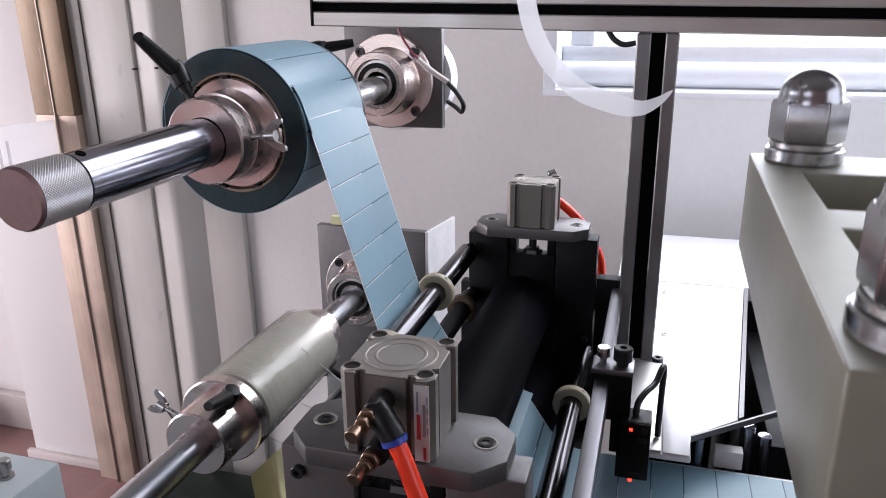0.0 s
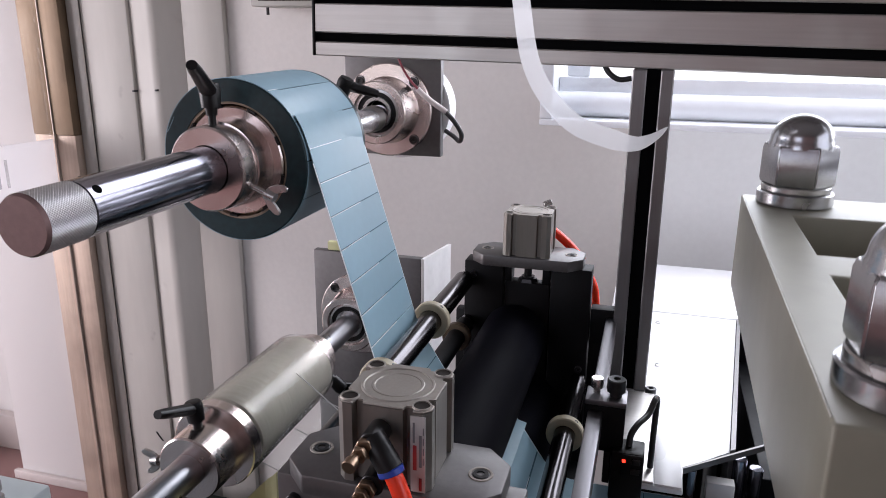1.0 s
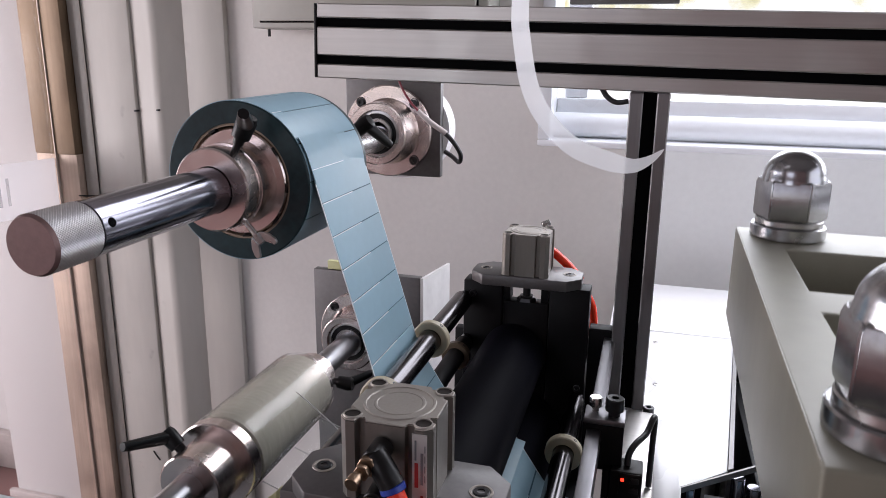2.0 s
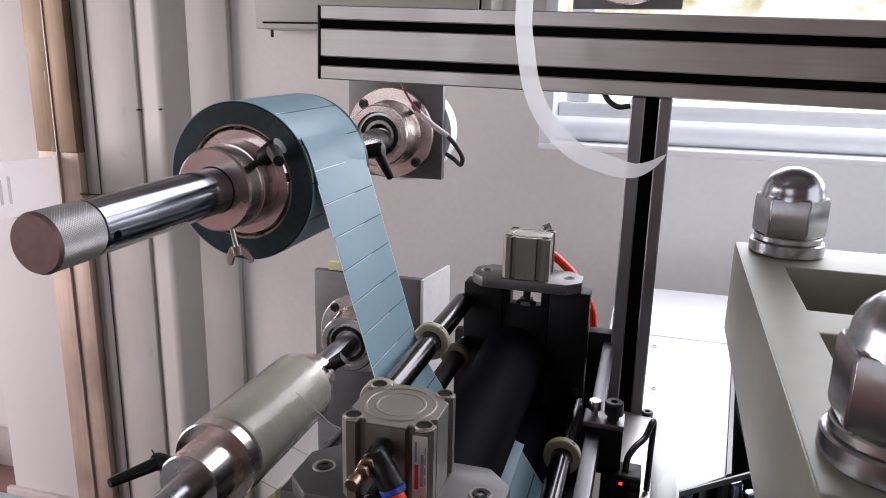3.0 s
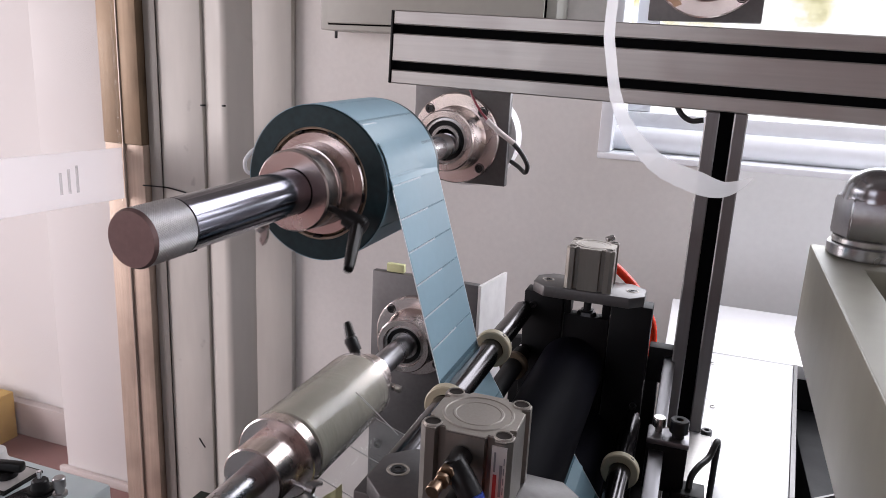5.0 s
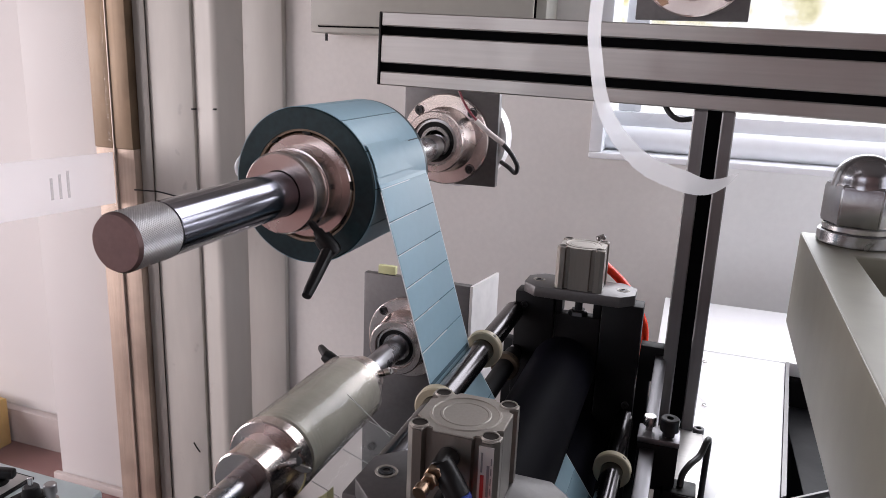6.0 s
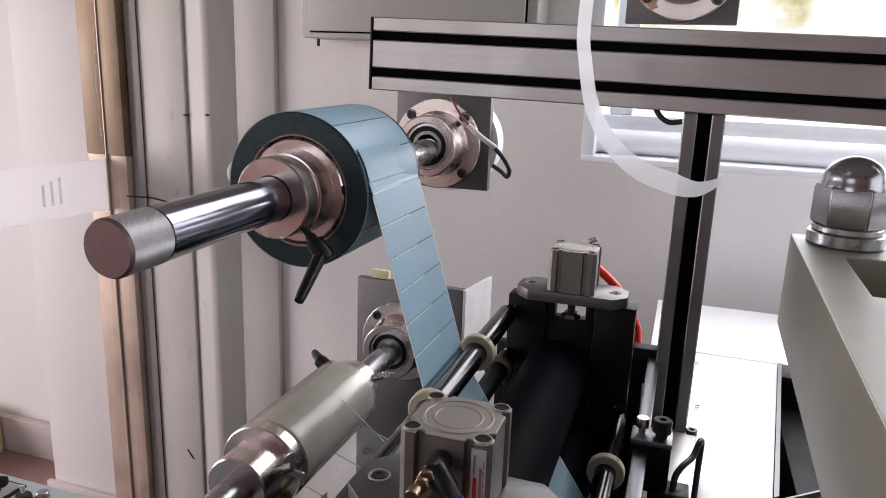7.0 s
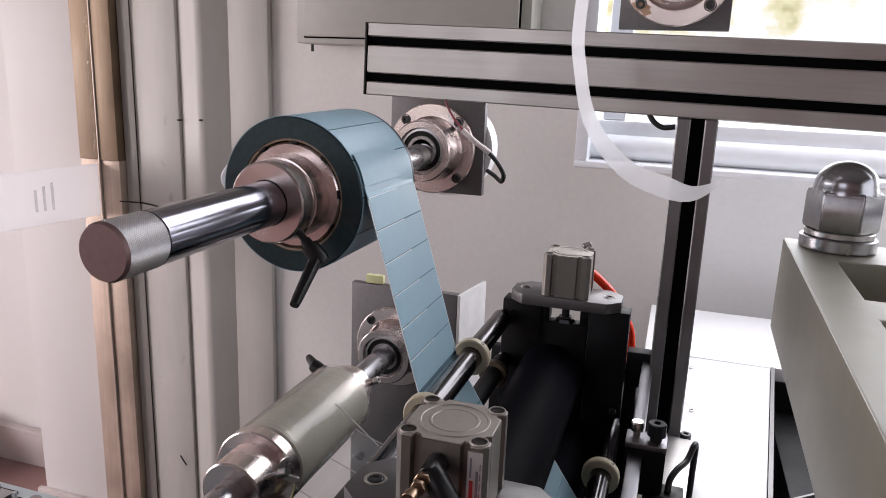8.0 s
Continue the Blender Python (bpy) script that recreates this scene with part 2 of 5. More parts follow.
LED = glow("red_led", (1.0, 0.03, 0.012), 4.0)
CABLE = mat("black_cable", (0.015, 0.015, 0.016), 0.4)
SLEEVE = mat("white_wire", (0.66, 0.60, 0.58), 0.45)

# ---- mesh helpers ----


def link_mesh(name, bm, material, smooth=True):
    me = bpy.data.meshes.new(name)
    bmesh.ops.recalc_face_normals(bm, faces=bm.faces)
    bm.to_mesh(me)
    bm.free()
    me.materials.append(material)
    if smooth:
        me.shade_smooth()
        me.set_sharp_from_angle(angle=radians(32))
    return new(name, me)


def part(name, bm, material, parent, label=""):
    ob = link_mesh(name, bm, material)
    ob.parent = parent
    if label:
        ob["label"] = label
    return ob


def thing(name, m, label, category, group="", kind=""):
    ob = new(name)
    ob.empty_display_size = 0.02
    ob.matrix_basis = m
    return tagged(ob, label, category, group, kind)


def structure(name, bm, material, label="", category=""):
    return tagged(link_mesh(name, bm, material), label, category, "", "structure")


def box(lo, hi, bevel=0.0, bm=None, seg=2):
    b = bmesh.new()
    bmesh.ops.create_cube(b, size=1)
    for v in b.verts:
        v.co = Vector([(lo[i] + hi[i]) / 2 + v.co[i] * (hi[i] - lo[i]) for i in range(3)])
    if bevel:
        bmesh.ops.bevel(b, geom=b.edges[:], offset=bevel, segments=seg, affect="EDGES", profile=0.5)
    return join(bm, b)


def join(bm, b):
    if bm is None:
        return b
    me = bpy.data.meshes.new("tmp")
    b.to_mesh(me)
    b.free()
    bm.from_mesh(me)
    bpy.data.meshes.remove(me)
    return bm


def lathe(profile, seg=64, bm=None, axis="y", closed=False):
    """Turn a profile of (along, radius) about the axis; ends close where the radius is 0, closed joins last to first."""
    b = bmesh.new()
    rings = []
    for a, r in profile:
        if r <= 1e-6:
            rings.append([b.verts.new((0, a, 0))])
        else:
            rings.append([b.verts.new((r * math.cos(2 * math.pi * k / seg), a, r * math.sin(2 * math.pi * k / seg))) for k in range(seg)])
    pairs = list(zip(rings, rings[1:]))
    if closed:
        pairs.append((rings[-1], rings[0]))
    for p, q in pairs:
        for k in range(seg):
            j = (k + 1) % seg
            if len(p) == 1 and len(q) == 1:
                break
            if len(p) == 1:
                b.faces.new((p[0], q[k], q[j]))
            elif len(q) == 1:
                b.faces.new((p[k], q[0], p[j]))
            else:
                b.faces.new((p[k], q[k], q[j], p[j]))
    if axis == "z":
        b.transform(Matrix.Rotation(radians(90), 4, "X"))
    elif axis == "x":
        b.transform(Matrix.Rotation(radians(-90), 4, "Z"))
    return join(bm, b)


def rod(p0, p1, r, seg=24, bevel=0.0, bm=None):
    """A solid bar from point to point, with a small chamfer."""
    p0, p1 = Vector(p0), Vector(p1)
    n = (p1 - p0).length
    c = bevel or r * 0.08
    b = lathe([(0, 0), (0, r - c), (c, r), (n - c, r), (n, r - c), (n, 0)], seg)
    q = Vector((0, 1, 0)).rotation_difference(p1 - p0)
    b.transform(Matrix.Translation(p0) @ q.to_matrix().to_4x4())
    return join(bm, b)


def prism(points, z0, z1, bevel=0.0, bm=None):
    b = bmesh.new()
    lo = [b.verts.new((x, y, z0)) for x, y in points]
    hi = [b.verts.new((x, y, z1)) for x, y in points]
    b.faces.new(lo[::-1]), b.faces.new(hi)
    for k in range(len(points)):
        j = (k + 1) % len(points)
        b.faces.new((lo[k], lo[j], hi[j], hi[k]))
    if bevel:
        bmesh.ops.bevel(b, geom=[e for e in b.edges], offset=bevel, segments=2, affect="EDGES", profile=0.5)
    return join(bm, b)


def tube(points, r, seg=12, bm=None, steps=8):
    """A round cable through points, smoothed."""
    pts = smooth_path([Vector(p) for p in points], steps)
    b = bmesh.new()
    prev, frame_n = None, Vector((0.31, 0.2, 0.93))
    for i, p in enumerate(pts):
        d = (pts[min(i + 1, len(pts) - 1)] - pts[max(i - 1, 0)]).normalized()
        u = (frame_n - d * frame_n.dot(d)).normalized()
        frame_n = u
        w = d.cross(u)
        ring = [b.verts.new(p + r * (math.cos(2 * math.pi * k / seg) * u + math.sin(2 * math.pi * k / seg) * w)) for k in range(seg)]
        if prev:
            for k in range(seg):
                b.faces.new((prev[k], prev[(k + 1) % seg], ring[(k + 1) % seg], ring[k]))
        else:
            b.faces.new(ring[::-1])
        prev = ring
    b.faces.new(prev)
    return join(bm, b)


def smooth_path(pts, steps=8):
    out = []
    for i in range(len(pts) - 1):
        p0, p1, p2, p3 = pts[max(i - 1, 0)], pts[i], pts[i + 1], pts[min(i + 2, len(pts) - 1)]
        for k in range(steps):
            t = k / steps
            out.append(0.5 * ((2 * p1) + (p2 - p0) * t + (2 * p0 - 5 * p1 + 4 * p2 - p3) * t * t + (3 * p1 - p0 - 3 * p2 + p3) * t ** 3))
    return out + [pts[-1]]


def cap_screw(parent, m, r=0.0045, name="bolt"):
    """A socket head cap screw, head along +z, with a hexagon socket."""
    b = lathe([(-0.002, 0), (-0.002, r), (r * 0.9, r), (r, r * 0.9), (r, r * 0.5), (r * 0.35, r * 0.45), (r * 0.35, 0)], 20, axis="z")
    o = part(name, b, BOLT, parent, "black socket head screw")
    o.matrix_basis = m
    return o


UP = Matrix()
FRONT = Matrix.Rotation(radians(90), 4, "X")  # +z turned towards -y

# ---- the room ----
FLOOR_Z, BACK_Y = 0.2, 0.62
structure("floor", box((-3.2, -3.0, FLOOR_Z - 0.1), (2.4, 3.0, FLOOR_Z)), DARKFLOOR, "dark workshop floor under the machine", "floor")
structure("floor_1", box((-3.1, -2.9, FLOOR_Z + 0.001), (-1.0, 0.95, FLOOR_Z + 0.005)), REDFLOOR, "red-brown polished floor beyond the glass", "floor")
WIN_X0, WIN_Z0, WIN_X1, WIN_Z1 = -0.03, 1.235, 1.9, 2.42
wall_b = box((-1.10, BACK_Y, FLOOR_Z), (WIN_X0, BACK_Y + 0.16, 2.9))
box((WIN_X0, BACK_Y, FLOOR_Z), (0.168, BACK_Y + 0.16, WIN_Z0 - 0.012), 0, wall_b)
box((WIN_X0, BACK_Y, WIN_Z1), (2.3, BACK_Y + 0.16, 2.9), 0, wall_b)
box((WIN_X1, BACK_Y, WIN_Z0), (2.3, BACK_Y + 0.16, WIN_Z1), 0, wall_b)
structure("wall_north", wall_b, WALL, "grey-white plastered wall with a window opening", "wall")
structure("wall_panel", box((0.168, BACK_Y, FLOOR_Z), (2.3, BACK_Y + 0.16, WIN_Z0 - 0.012)), SILLWALL, "cool grey wall below the window", "wall")
wr = box((2.2, -3.0, FLOOR_Z), (2.36, BACK_Y, 1.05))
box((2.2, -3.0, 2.45), (2.36, BACK_Y, 2.9), 0, wr)
box((2.2, -3.0, 1.05), (2.36, -1.9, 2.45), 0, wr)
box((2.2, 0.4, 1.05), (2.36, BACK_Y, 2.45), 0, wr)
structure("wall_east", wr, DIMWALL, "unseen grey wall with an assumed wide window opening", "wall")
ws = box((-3.2, -2.96, FLOOR_Z), (2.2, -2.8, 1.15))
box((-3.2, -2.96, 2.55), (2.2, -2.8, 2.9), 0, ws)
box((-3.2, -2.96, 1.15), (-1.75, -2.8, 2.55), 0, ws)
box((-0.35, -2.96, 1.15), (2.2, -2.8, 2.55), 0, ws)
structure("wall_south", ws, WARMWALL, "unseen red-brown wall with an assumed opening, added for reflections", "wall")
ww = box((-3.2, -2.8, FLOOR_Z), (-3.1, 0.95, 0.5))
box((-3.2, -2.8, 2.4), (-3.1, 0.95, 2.9), 0, ww)
box((-3.2, 0.1, 0.5), (-3.1, 0.95, 2.4), 0, ww)
box((-3.2, -2.8, 0.5), (-3.1, -1.9, 2.4), 0, ww)
structure("wall_west", ww, PINK, "unseen warm white wall with an assumed window opening", "wall")
structure("ceiling", box((-3.2, -3.0, 2.9), (2.4, 1.1, 3.0)), CEIL, "plain grey ceiling, added out of view", "ceiling")
structure("wall_far", box((-3.2, 0.73, FLOOR_Z), (-1.10, 0.85, 2.9)), PINK, "warm white wall beyond the glass door", "wall")
structure("baseboard", box((-3.1, 0.70, FLOOR_Z + 0.005), (-1.44, 0.73, FLOOR_Z + 0.115), 0.004), SKIRT, "grey skirting along the wall", "skirting")
structure("pilaster", box((-1.425, 0.60, FLOOR_Z + 0.005), (-1.181, 0.732, 2.9), 0.006), PINK, "warm white pilaster beside the door frame", "pilaster")
structure("trim", box((-1.44, 0.585, FLOOR_Z + 0.005), (-1.181, 0.60, FLOOR_Z + 0.03), 0.003), SKIRT, "low plinth at the pilaster's foot", "trim")

# door frame of bronze metal, with a joint down its middle
door_frame = thing("door_frame", pose(0, 0, 0), "brushed bronze metal door post with a joint down its middle", "door frame", "", "structure")
part("frame_strip", box((-1.180, 0.565, FLOOR_Z), (-1.1225, 0.66, 1.163), 0.0012), BRONZE, door_frame)
part("frame_strip", box((-1.1185, 0.562, FLOOR_Z), (-1.068, 0.66, 1.163), 0.0012), BRONZE, door_frame)
part("frame_strip", box((-1.180, 0.562, 1.1635), (-1.1225, 0.66, 2.9), 0.0012), BRONZEDARK, door_frame, "darker brown upper strip")
part("frame_strip", box((-1.1185, 0.559, 1.1635), (-1.068, 0.66, 2.9), 0.0012), BRONZEDARK, door_frame, "darker brown upper strip")
part("joint", box((-1.1224, 0.5565, FLOOR_Z), (-1.1186, 0.64, 2.9), 0.001), JOINT, door_frame, "bright raised joint")

# glass partition running towards the camera
part_dir = Vector((-0.14, -0.99, 0)).normalized()
glass_door = thing("glass_door", Matrix.Translation((-1.130, 0.556, 0)) @ Matrix.Rotation(math.atan2(part_dir.y, part_dir.x), 4, "Z"),
                   "clear glass door leaf with a frosted white band", "glass door", "", "structure")
g = part("pane", box((0.0, -0.004, FLOOR_Z + 0.02), (1.6, 0.004, 2.6)), GLASS, glass_door)
g.visible_shadow = False
fb = part("frosted_band", box((0.0, 0.0055, 1.035), (1.6, 0.0075, 1.155)), FROST, glass_door, "frosted white band across the glass")
for k in range(3):
    mk = part("mark", prism([(0.118 + 0.02 * k, 0.009), (0.124 + 0.02 * k, 0.009), (0.124 + 0.02 * k, 0.0076), (0.118 + 0.02 * k, 0.0076)], 1.065, 1.125 - 0.006 * k), FROSTMARK, glass_door)

# trunking and columns in the corner
structure("column", prism([(-1.066, 0.62), (-1.066, 0.5805), (-1.0322, 0.5805), (-1.0375, 0.5875), (-1.0375, 0.62)], FLOOR_Z, 2.9, 0.002), GREYCOL, "grey painted steel column beside the door frame", "column")
structure("column_1", box((-1.0365, 0.586, FLOOR_Z), (-0.9175, BACK_Y, 2.9), 0.004), PIPE, "pale grey painted flat column", "column")
duct = prism([(-0.9165, 0.62), (-0.9165, 0.595), (-0.853, 0.573), (-0.7975, 0.606), (-0.7975, 0.62)], FLOOR_Z, 2.9)
bmesh.ops.bevel(duct, geom=[e for e in duct.edges if abs(e.verts[0].co.z - e.verts[1].co.z) > 1 and e.verts[0].co.y < 0.58], offset=0.012, segments=5, affect="EDGES", profile=0.5)
structure("duct", duct, DUCT, "pale duct with a rounded ridge running up the wall", "duct")
structure("column_2", box((-0.7965, 0.602, FLOOR_Z), (-0.698, BACK_Y, 2.9), 0.004), DUCT, "pale grey box trunking with scuffs", "trunking")
for n_, (x_, z_) in enumerate(((-0.9180, 1.262), (-0.852, 1.266))):
    tagged(link_mesh("pipe_clip", box((x_ - 0.003, 0.570 if n_ else 0.582, z_), (x_ + 0.003, 0.5795 if n_ else 0.5965, z_ + 0.004), 0.0008), BOLT), "small dark fixing clip on the pale column", "clip", "column clips")

tagged(link_mesh("scuff", tube([(-0.959, 0.5852, 0.428), (-0.951, 0.5852, 0.416), (-0.942, 0.5852, 0.405)], 0.0018, 6), CABLE), "dark scuff mark on the pale column", "scuff mark")
for x_, z_, w_ in ((-1.547, 1.357, 0.009), (-1.545, 1.326, 0.006), (-1.547, 1.313, 0.006)):
    tagged(link_mesh("scuff", box((x_ - w_, 0.7288, z_ - 0.0012), (x_ + w_, 0.7296, z_ + 0.0012), 0.0003, None, 1), GREYCOL), "faint grey scuff on the warm white wall", "scuff mark", "wall scuffs")
wcable = thing("wall_cable", pose(0, 0, 0), "thin black cable crossing from the door post to the column", "cable")
part("sheath", tube([(-1.07, 0.558, 1.071), (-1.04, 0.573, 1.069), (-1.02, 0.582, 1.067), (-0.970, 0.5842, 1.060)], 0.0017, 8), CABLE, wcable)

loop = thing("wall_cable", pose(0, 0, 0), "white cable loop clipped beside the trunking", "cable")
part("sheath", tube([(-0.787, 0.5985, 1.178), (-0.796, 0.588, 1.168), (-0.803, 0.578, 1.148), (-0.800, 0.582, 1.126), (-0.787, 0.5985, 1.118)], 0.0045, 10), PVC, loop)

low = thing("low_cabinet", pose(-0.53, 0.485, FLOOR_Z), "low dark green steel cabinet standing before the columns", "cabinet")
part("body", box((-0.39, -0.05, 0.02), (0.39, 0.05, 0.107), 0.003), DARKGREEN, low)
part("top", box((-0.392, -0.052, 0.1072), (0.392, 0.052, 0.115), 0.002), DARKGREEN, low)
part("plinth", box((-0.38, -0.045, 0.0), (0.38, 0.045, 0.0198)), DARKGREEN, low)

# window, sill and the daylight outside
window = thing("window_1", pose(0, 0, 0), "white plastic window with a sliding sash", "window", "", "structure")
part("window_sill", box((WIN_X0 - 0.008, BACK_Y - 0.012, WIN_Z0 - 0.012), (2.19, BACK_Y + 0.15, WIN_Z0), 0.003), PVC, window)
part("window_frame", box((WIN_X0 - 0.008, BACK_Y - 0.01, WIN_Z0), (WIN_X0 + 0.016, BACK_Y + 0.12, WIN_Z1), 0.003), PVC, window)
part("rail", lathe([(WIN_X0 + 0.016, 0.0), (WIN_X0 + 0.016, 0.024), (WIN_X1, 0.024), (WIN_X1, 0)], 24, axis="x"), PVC, window).location = (0, BACK_Y + 0.06, WIN_Z0 + 0.024)
part("rail", box((WIN_X0 + 0.016, BACK_Y + 0.07, WIN_Z0 + 0.046), (WIN_X1, BACK_Y + 0.11, WIN_Z0 + 0.075), 0.004), PVC, window)
part("sash", box((WIN_X0 + 0.03, BACK_Y + 0.08, WIN_Z0 + 0.075), (WIN_X0 + 0.075, BACK_Y + 0.1, WIN_Z1), 0.004), PVC, window)
part("sash", box((0.78, BACK_Y + 0.08, WIN_Z0 + 0.075), (0.83, BACK_Y + 0.1, WIN_Z1), 0.004), PVC, window)
wp = part("pane", box((WIN_X0 + 0.075, BACK_Y + 0.085, WIN_Z0 + 0.075), (WIN_X1, BACK_Y + 0.089, WIN_Z1)), PANE, window)
wp.visible_shadow = False


def outside():
    m = bpy.data.materials.new("bright_outdoors")
    m.use_nodes = True
    n, l = m.node_tree.nodes, m.node_tree.links
    n.remove(n["Principled BSDF"])
    co = n.new("ShaderNodeTexCoord")
    a = n.new("ShaderNodeTexNoise")
    a.inputs["Scale"].default_value, a.inputs["Detail"].default_value = 6.0, 9
    l.new(co.outputs["Object"], a.inputs["Vector"])
    r = n.new("ShaderNodeValToRGB")
    e = r.color_ramp.elements
    e[0].position, e[0].color = 0.36, (0.50, 0.47, 0.22, 1)
    e[1].position, e[1].color = 0.56, (1.0, 1.0, 0.97, 1)
    k = e.new(0.46)
    k.color = (0.82, 0.78, 0.50, 1)
    split, rise, low = [n.new(k) for k in ("ShaderNodeSeparateXYZ", "ShaderNodeMapRange", "ShaderNodeMath")]
    rise.inputs["From Min"].default_value, rise.inputs["From Max"].default_value = 1.45, 1.62
    rise.inputs["To Min"].default_value, rise.inputs["To Max"].default_value = 0.25, 0.0
    l.new(co.outputs["Object"], split.inputs[0])
    l.new(split.outputs["Z"], rise.inputs["Value"])
    l.new(a.outputs["Fac"], low.inputs[0]), l.new(rise.outputs[0], low.inputs[1])
    l.new(low.outputs[0], r.inputs[0])
    em = n.new("ShaderNodeEmission")
    em.inputs[1].default_value = 1.25
    l.new(r.outputs[0], em.inputs[0])
    l.new(em.outputs[0], n["Material Output"].inputs[0])
    return m


structure("backdrop", box((-3, 2.6, 0.4), (5, 2.62, 4.5)), outside(), "overexposed daylight with pale foliage", "backdrop")

# grey electrical box on the wall
ebox = thing("electrical_box", pose(-0.352, BACK_Y, 1.435), "olive-grey enamelled electrical cabinet fixed to the wall", "cabinet")
part("body", box((-0.2325, -0.10, 0), (0.2325, -0.001, 0.7), 0.003), BOXGREY, ebox)
part("seal", box((-0.2140, -0.1035, 0.010), (0.2140, -0.1005, 0.690)), SLOT, ebox, "black rubber seal behind the door")
part("door", box((-0.2115, -0.112, 0.0125), (0.2115, -0.1036, 0.6875), 0.003), BOXGREY, ebox)
part("screw", rod((-0.224, -0.05, -0.014), (-0.224, -0.05, 0.002), 0.003, 10), BOLT, ebox)
part("screw", rod((0.205, -0.05, -0.010), (0.205, -0.05, 0.002), 0.003, 10), BOLT, ebox)

# ---- the machine bed ----
TABLE_Z = 1.005
table = thing("machine_table", pose(0, 0, 0), "white painted steel machine table with screws along a joint", "machine table")
part("top", box((0.135, 0.2482, TABLE_Z - 0.02), (1.9, 0.485, TABLE_Z), 0.002), WHITE, table)
part("top", prism([(0.154, -0.200), (0.2225, -0.200), (0.2225, -0.162), (0.267, -0.1235), (0.306, 0.2445), (0.154, 0.2445)], TABLE_Z - 0.005, TABLE_Z, 0.001), WHITE, table)
part("edge_trim", prism([(0.2228, -0.1625), (0.2236, -0.1645), (0.3235, -0.0820), (0.3225, -0.0795)], TABLE_Z - 0.0055, TABLE_Z + 0.0005), DARKSTEEL, table, "grey steel edge trim")
part("edge_trim", prism([(0.2675, -0.1225), (0.2725, -0.118), (0.311, 0.2445), (0.3065, 0.2445)], TABLE_Z - 0.03, TABLE_Z + 0.002), DARKSTEEL, table, "grey steel edge trim")
part("fascia", box((0.31, -0.06, 0.62), (1.88, 0.24, TABLE_Z - 0.06), 0.002), BLACK, table)
part("cabinet", box((0.156, 0.02, FLOOR_Z), (0.262, 0.46, TABLE_Z - 0.0205), 0.004), BLACK, table)
part("cabinet", box((0.305, 0.2455, FLOOR_Z), (1.88, 0.46, TABLE_Z - 0.0205), 0.004), BLACK, table)
part("edge_strip", box((0.156, -0.199, TABLE_Z + 0.0005), (0.1975, -0.025, TABLE_Z + 0.003), 0.001), ALU, table)
part("edge_strip", box((0.1985, -0.199, TABLE_Z + 0.0005), (0.2215, -0.03, TABLE_Z + 0.002), 0.0008), WHITE, table)
for x, y in ((0.2, 0.058), (0.2, 0.2)):
    part("screw", lathe([(0.0002, 0), (0.0002, 0.0032), (0.0012, 0.0030), (0.0016, 0.0018), (0.0008, 0.0014), (0.0008, 0)], 16, axis="z"), BOLTS, table).location = (x, y, TABLE_Z)

base = thing("machine_stand", pose(0, 0, 0), "black steel machine stand under the rollers", "machine stand")
part("body", box((-0.175, -0.62, FLOOR_Z), (0.134, -0.22, 0.90), 0.006), BLACK, base)
part("body", box((-0.095, -0.2195, FLOOR_Z), (0.134, 0.085, 0.8998), 0.006), BLACK, base)
part("leg", box((-0.255, 0.1015, FLOOR_Z), (-0.095, 0.13, 0.84), 0.003), BLACK, base)
part("back_plate", box((-0.045, 0.034, 0.90), (0.135, 0.05, 1.06), 0.003), BLACK, base)

# ---- aluminium beam and post ----
BEAM_Y = -0.018


def profile_bar(parent, name, lo, hi, axis, slots, width, material):
    """An extruded bar whose slots on the faces that show are cut as grooves. slots: centres across the face."""
    lo, hi = Vector(lo), Vector(hi)
    b = None
    other = 2 if axis == 0 else 0
    edges = [lo[other]]
    for s in slots:
        edges += [s - width / 2, s + width / 2]
    edges.append(hi[other])
    for k in range(0, len(edges), 2):
        l2, h2 = lo.copy(), hi.copy()
        l2[other], h2[other] = edges[k], edges[k + 1]
        b = box(l2, h2, 0.0012, b, 1)
    bar = part(name, b, material, parent)
    # Near-black boxes fill the slots and stand in for the shade inside.
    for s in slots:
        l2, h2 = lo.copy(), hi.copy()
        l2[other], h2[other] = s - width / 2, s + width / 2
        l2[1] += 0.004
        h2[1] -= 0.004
        part("slot_strip", box(l2, h2), SLOT, parent, "near-black filler for the slot's shade")
    return bar


BEAM_POSE = Matrix.Translation((-0.2, 0, 1.361)) @ Matrix.Rotation(radians(1.25), 4, "Y") @ Matrix.Translation((0.2, 0, -1.361))
beam = thing("profile_beam", BEAM_POSE, "brushed aluminium profile beam with two black slots", "beam")
profile_bar(beam, "extrusion", (-0.197, BEAM_Y, 1.361), (1.5, BEAM_Y + 0.04, 1.441), 0, (1.381, 1.421), 0.0095, ALU)
part("end_cap", box((-0.2005, BEAM_Y, 1.361), (-0.1975, BEAM_Y + 0.04, 1.441), 0.001), PLASTIC, beam, "black plastic end cap")
post = thing("profile_post", pose(0, 0, 0), "dark anodised aluminium post with a black slot", "post")
profile_bar(post, "extrusion", (0.147, BEAM_Y, TABLE_Z), (0.187, BEAM_Y + 0.04, 1.3525), 2, (0.1675,), 0.0135, POST_ALU)
cap_screw(post, Matrix.Translation((0.193, BEAM_Y + 0.0, TABLE_Z)), 0.006)
post_b = thing("profile_post", pose(0, 0, 0), "aluminium post holding the beam's far end", "post")
profile_bar(post_b, "extrusion", (1.3, BEAM_Y, TABLE_Z), (1.34, BEAM_Y + 0.04, 1.327), 2, (1.32,), 0.0135, POST_ALU)
tube_ob = thing("beam_cable", pose(0, 0, 0), "short black cable hanging under the beam", "cable")
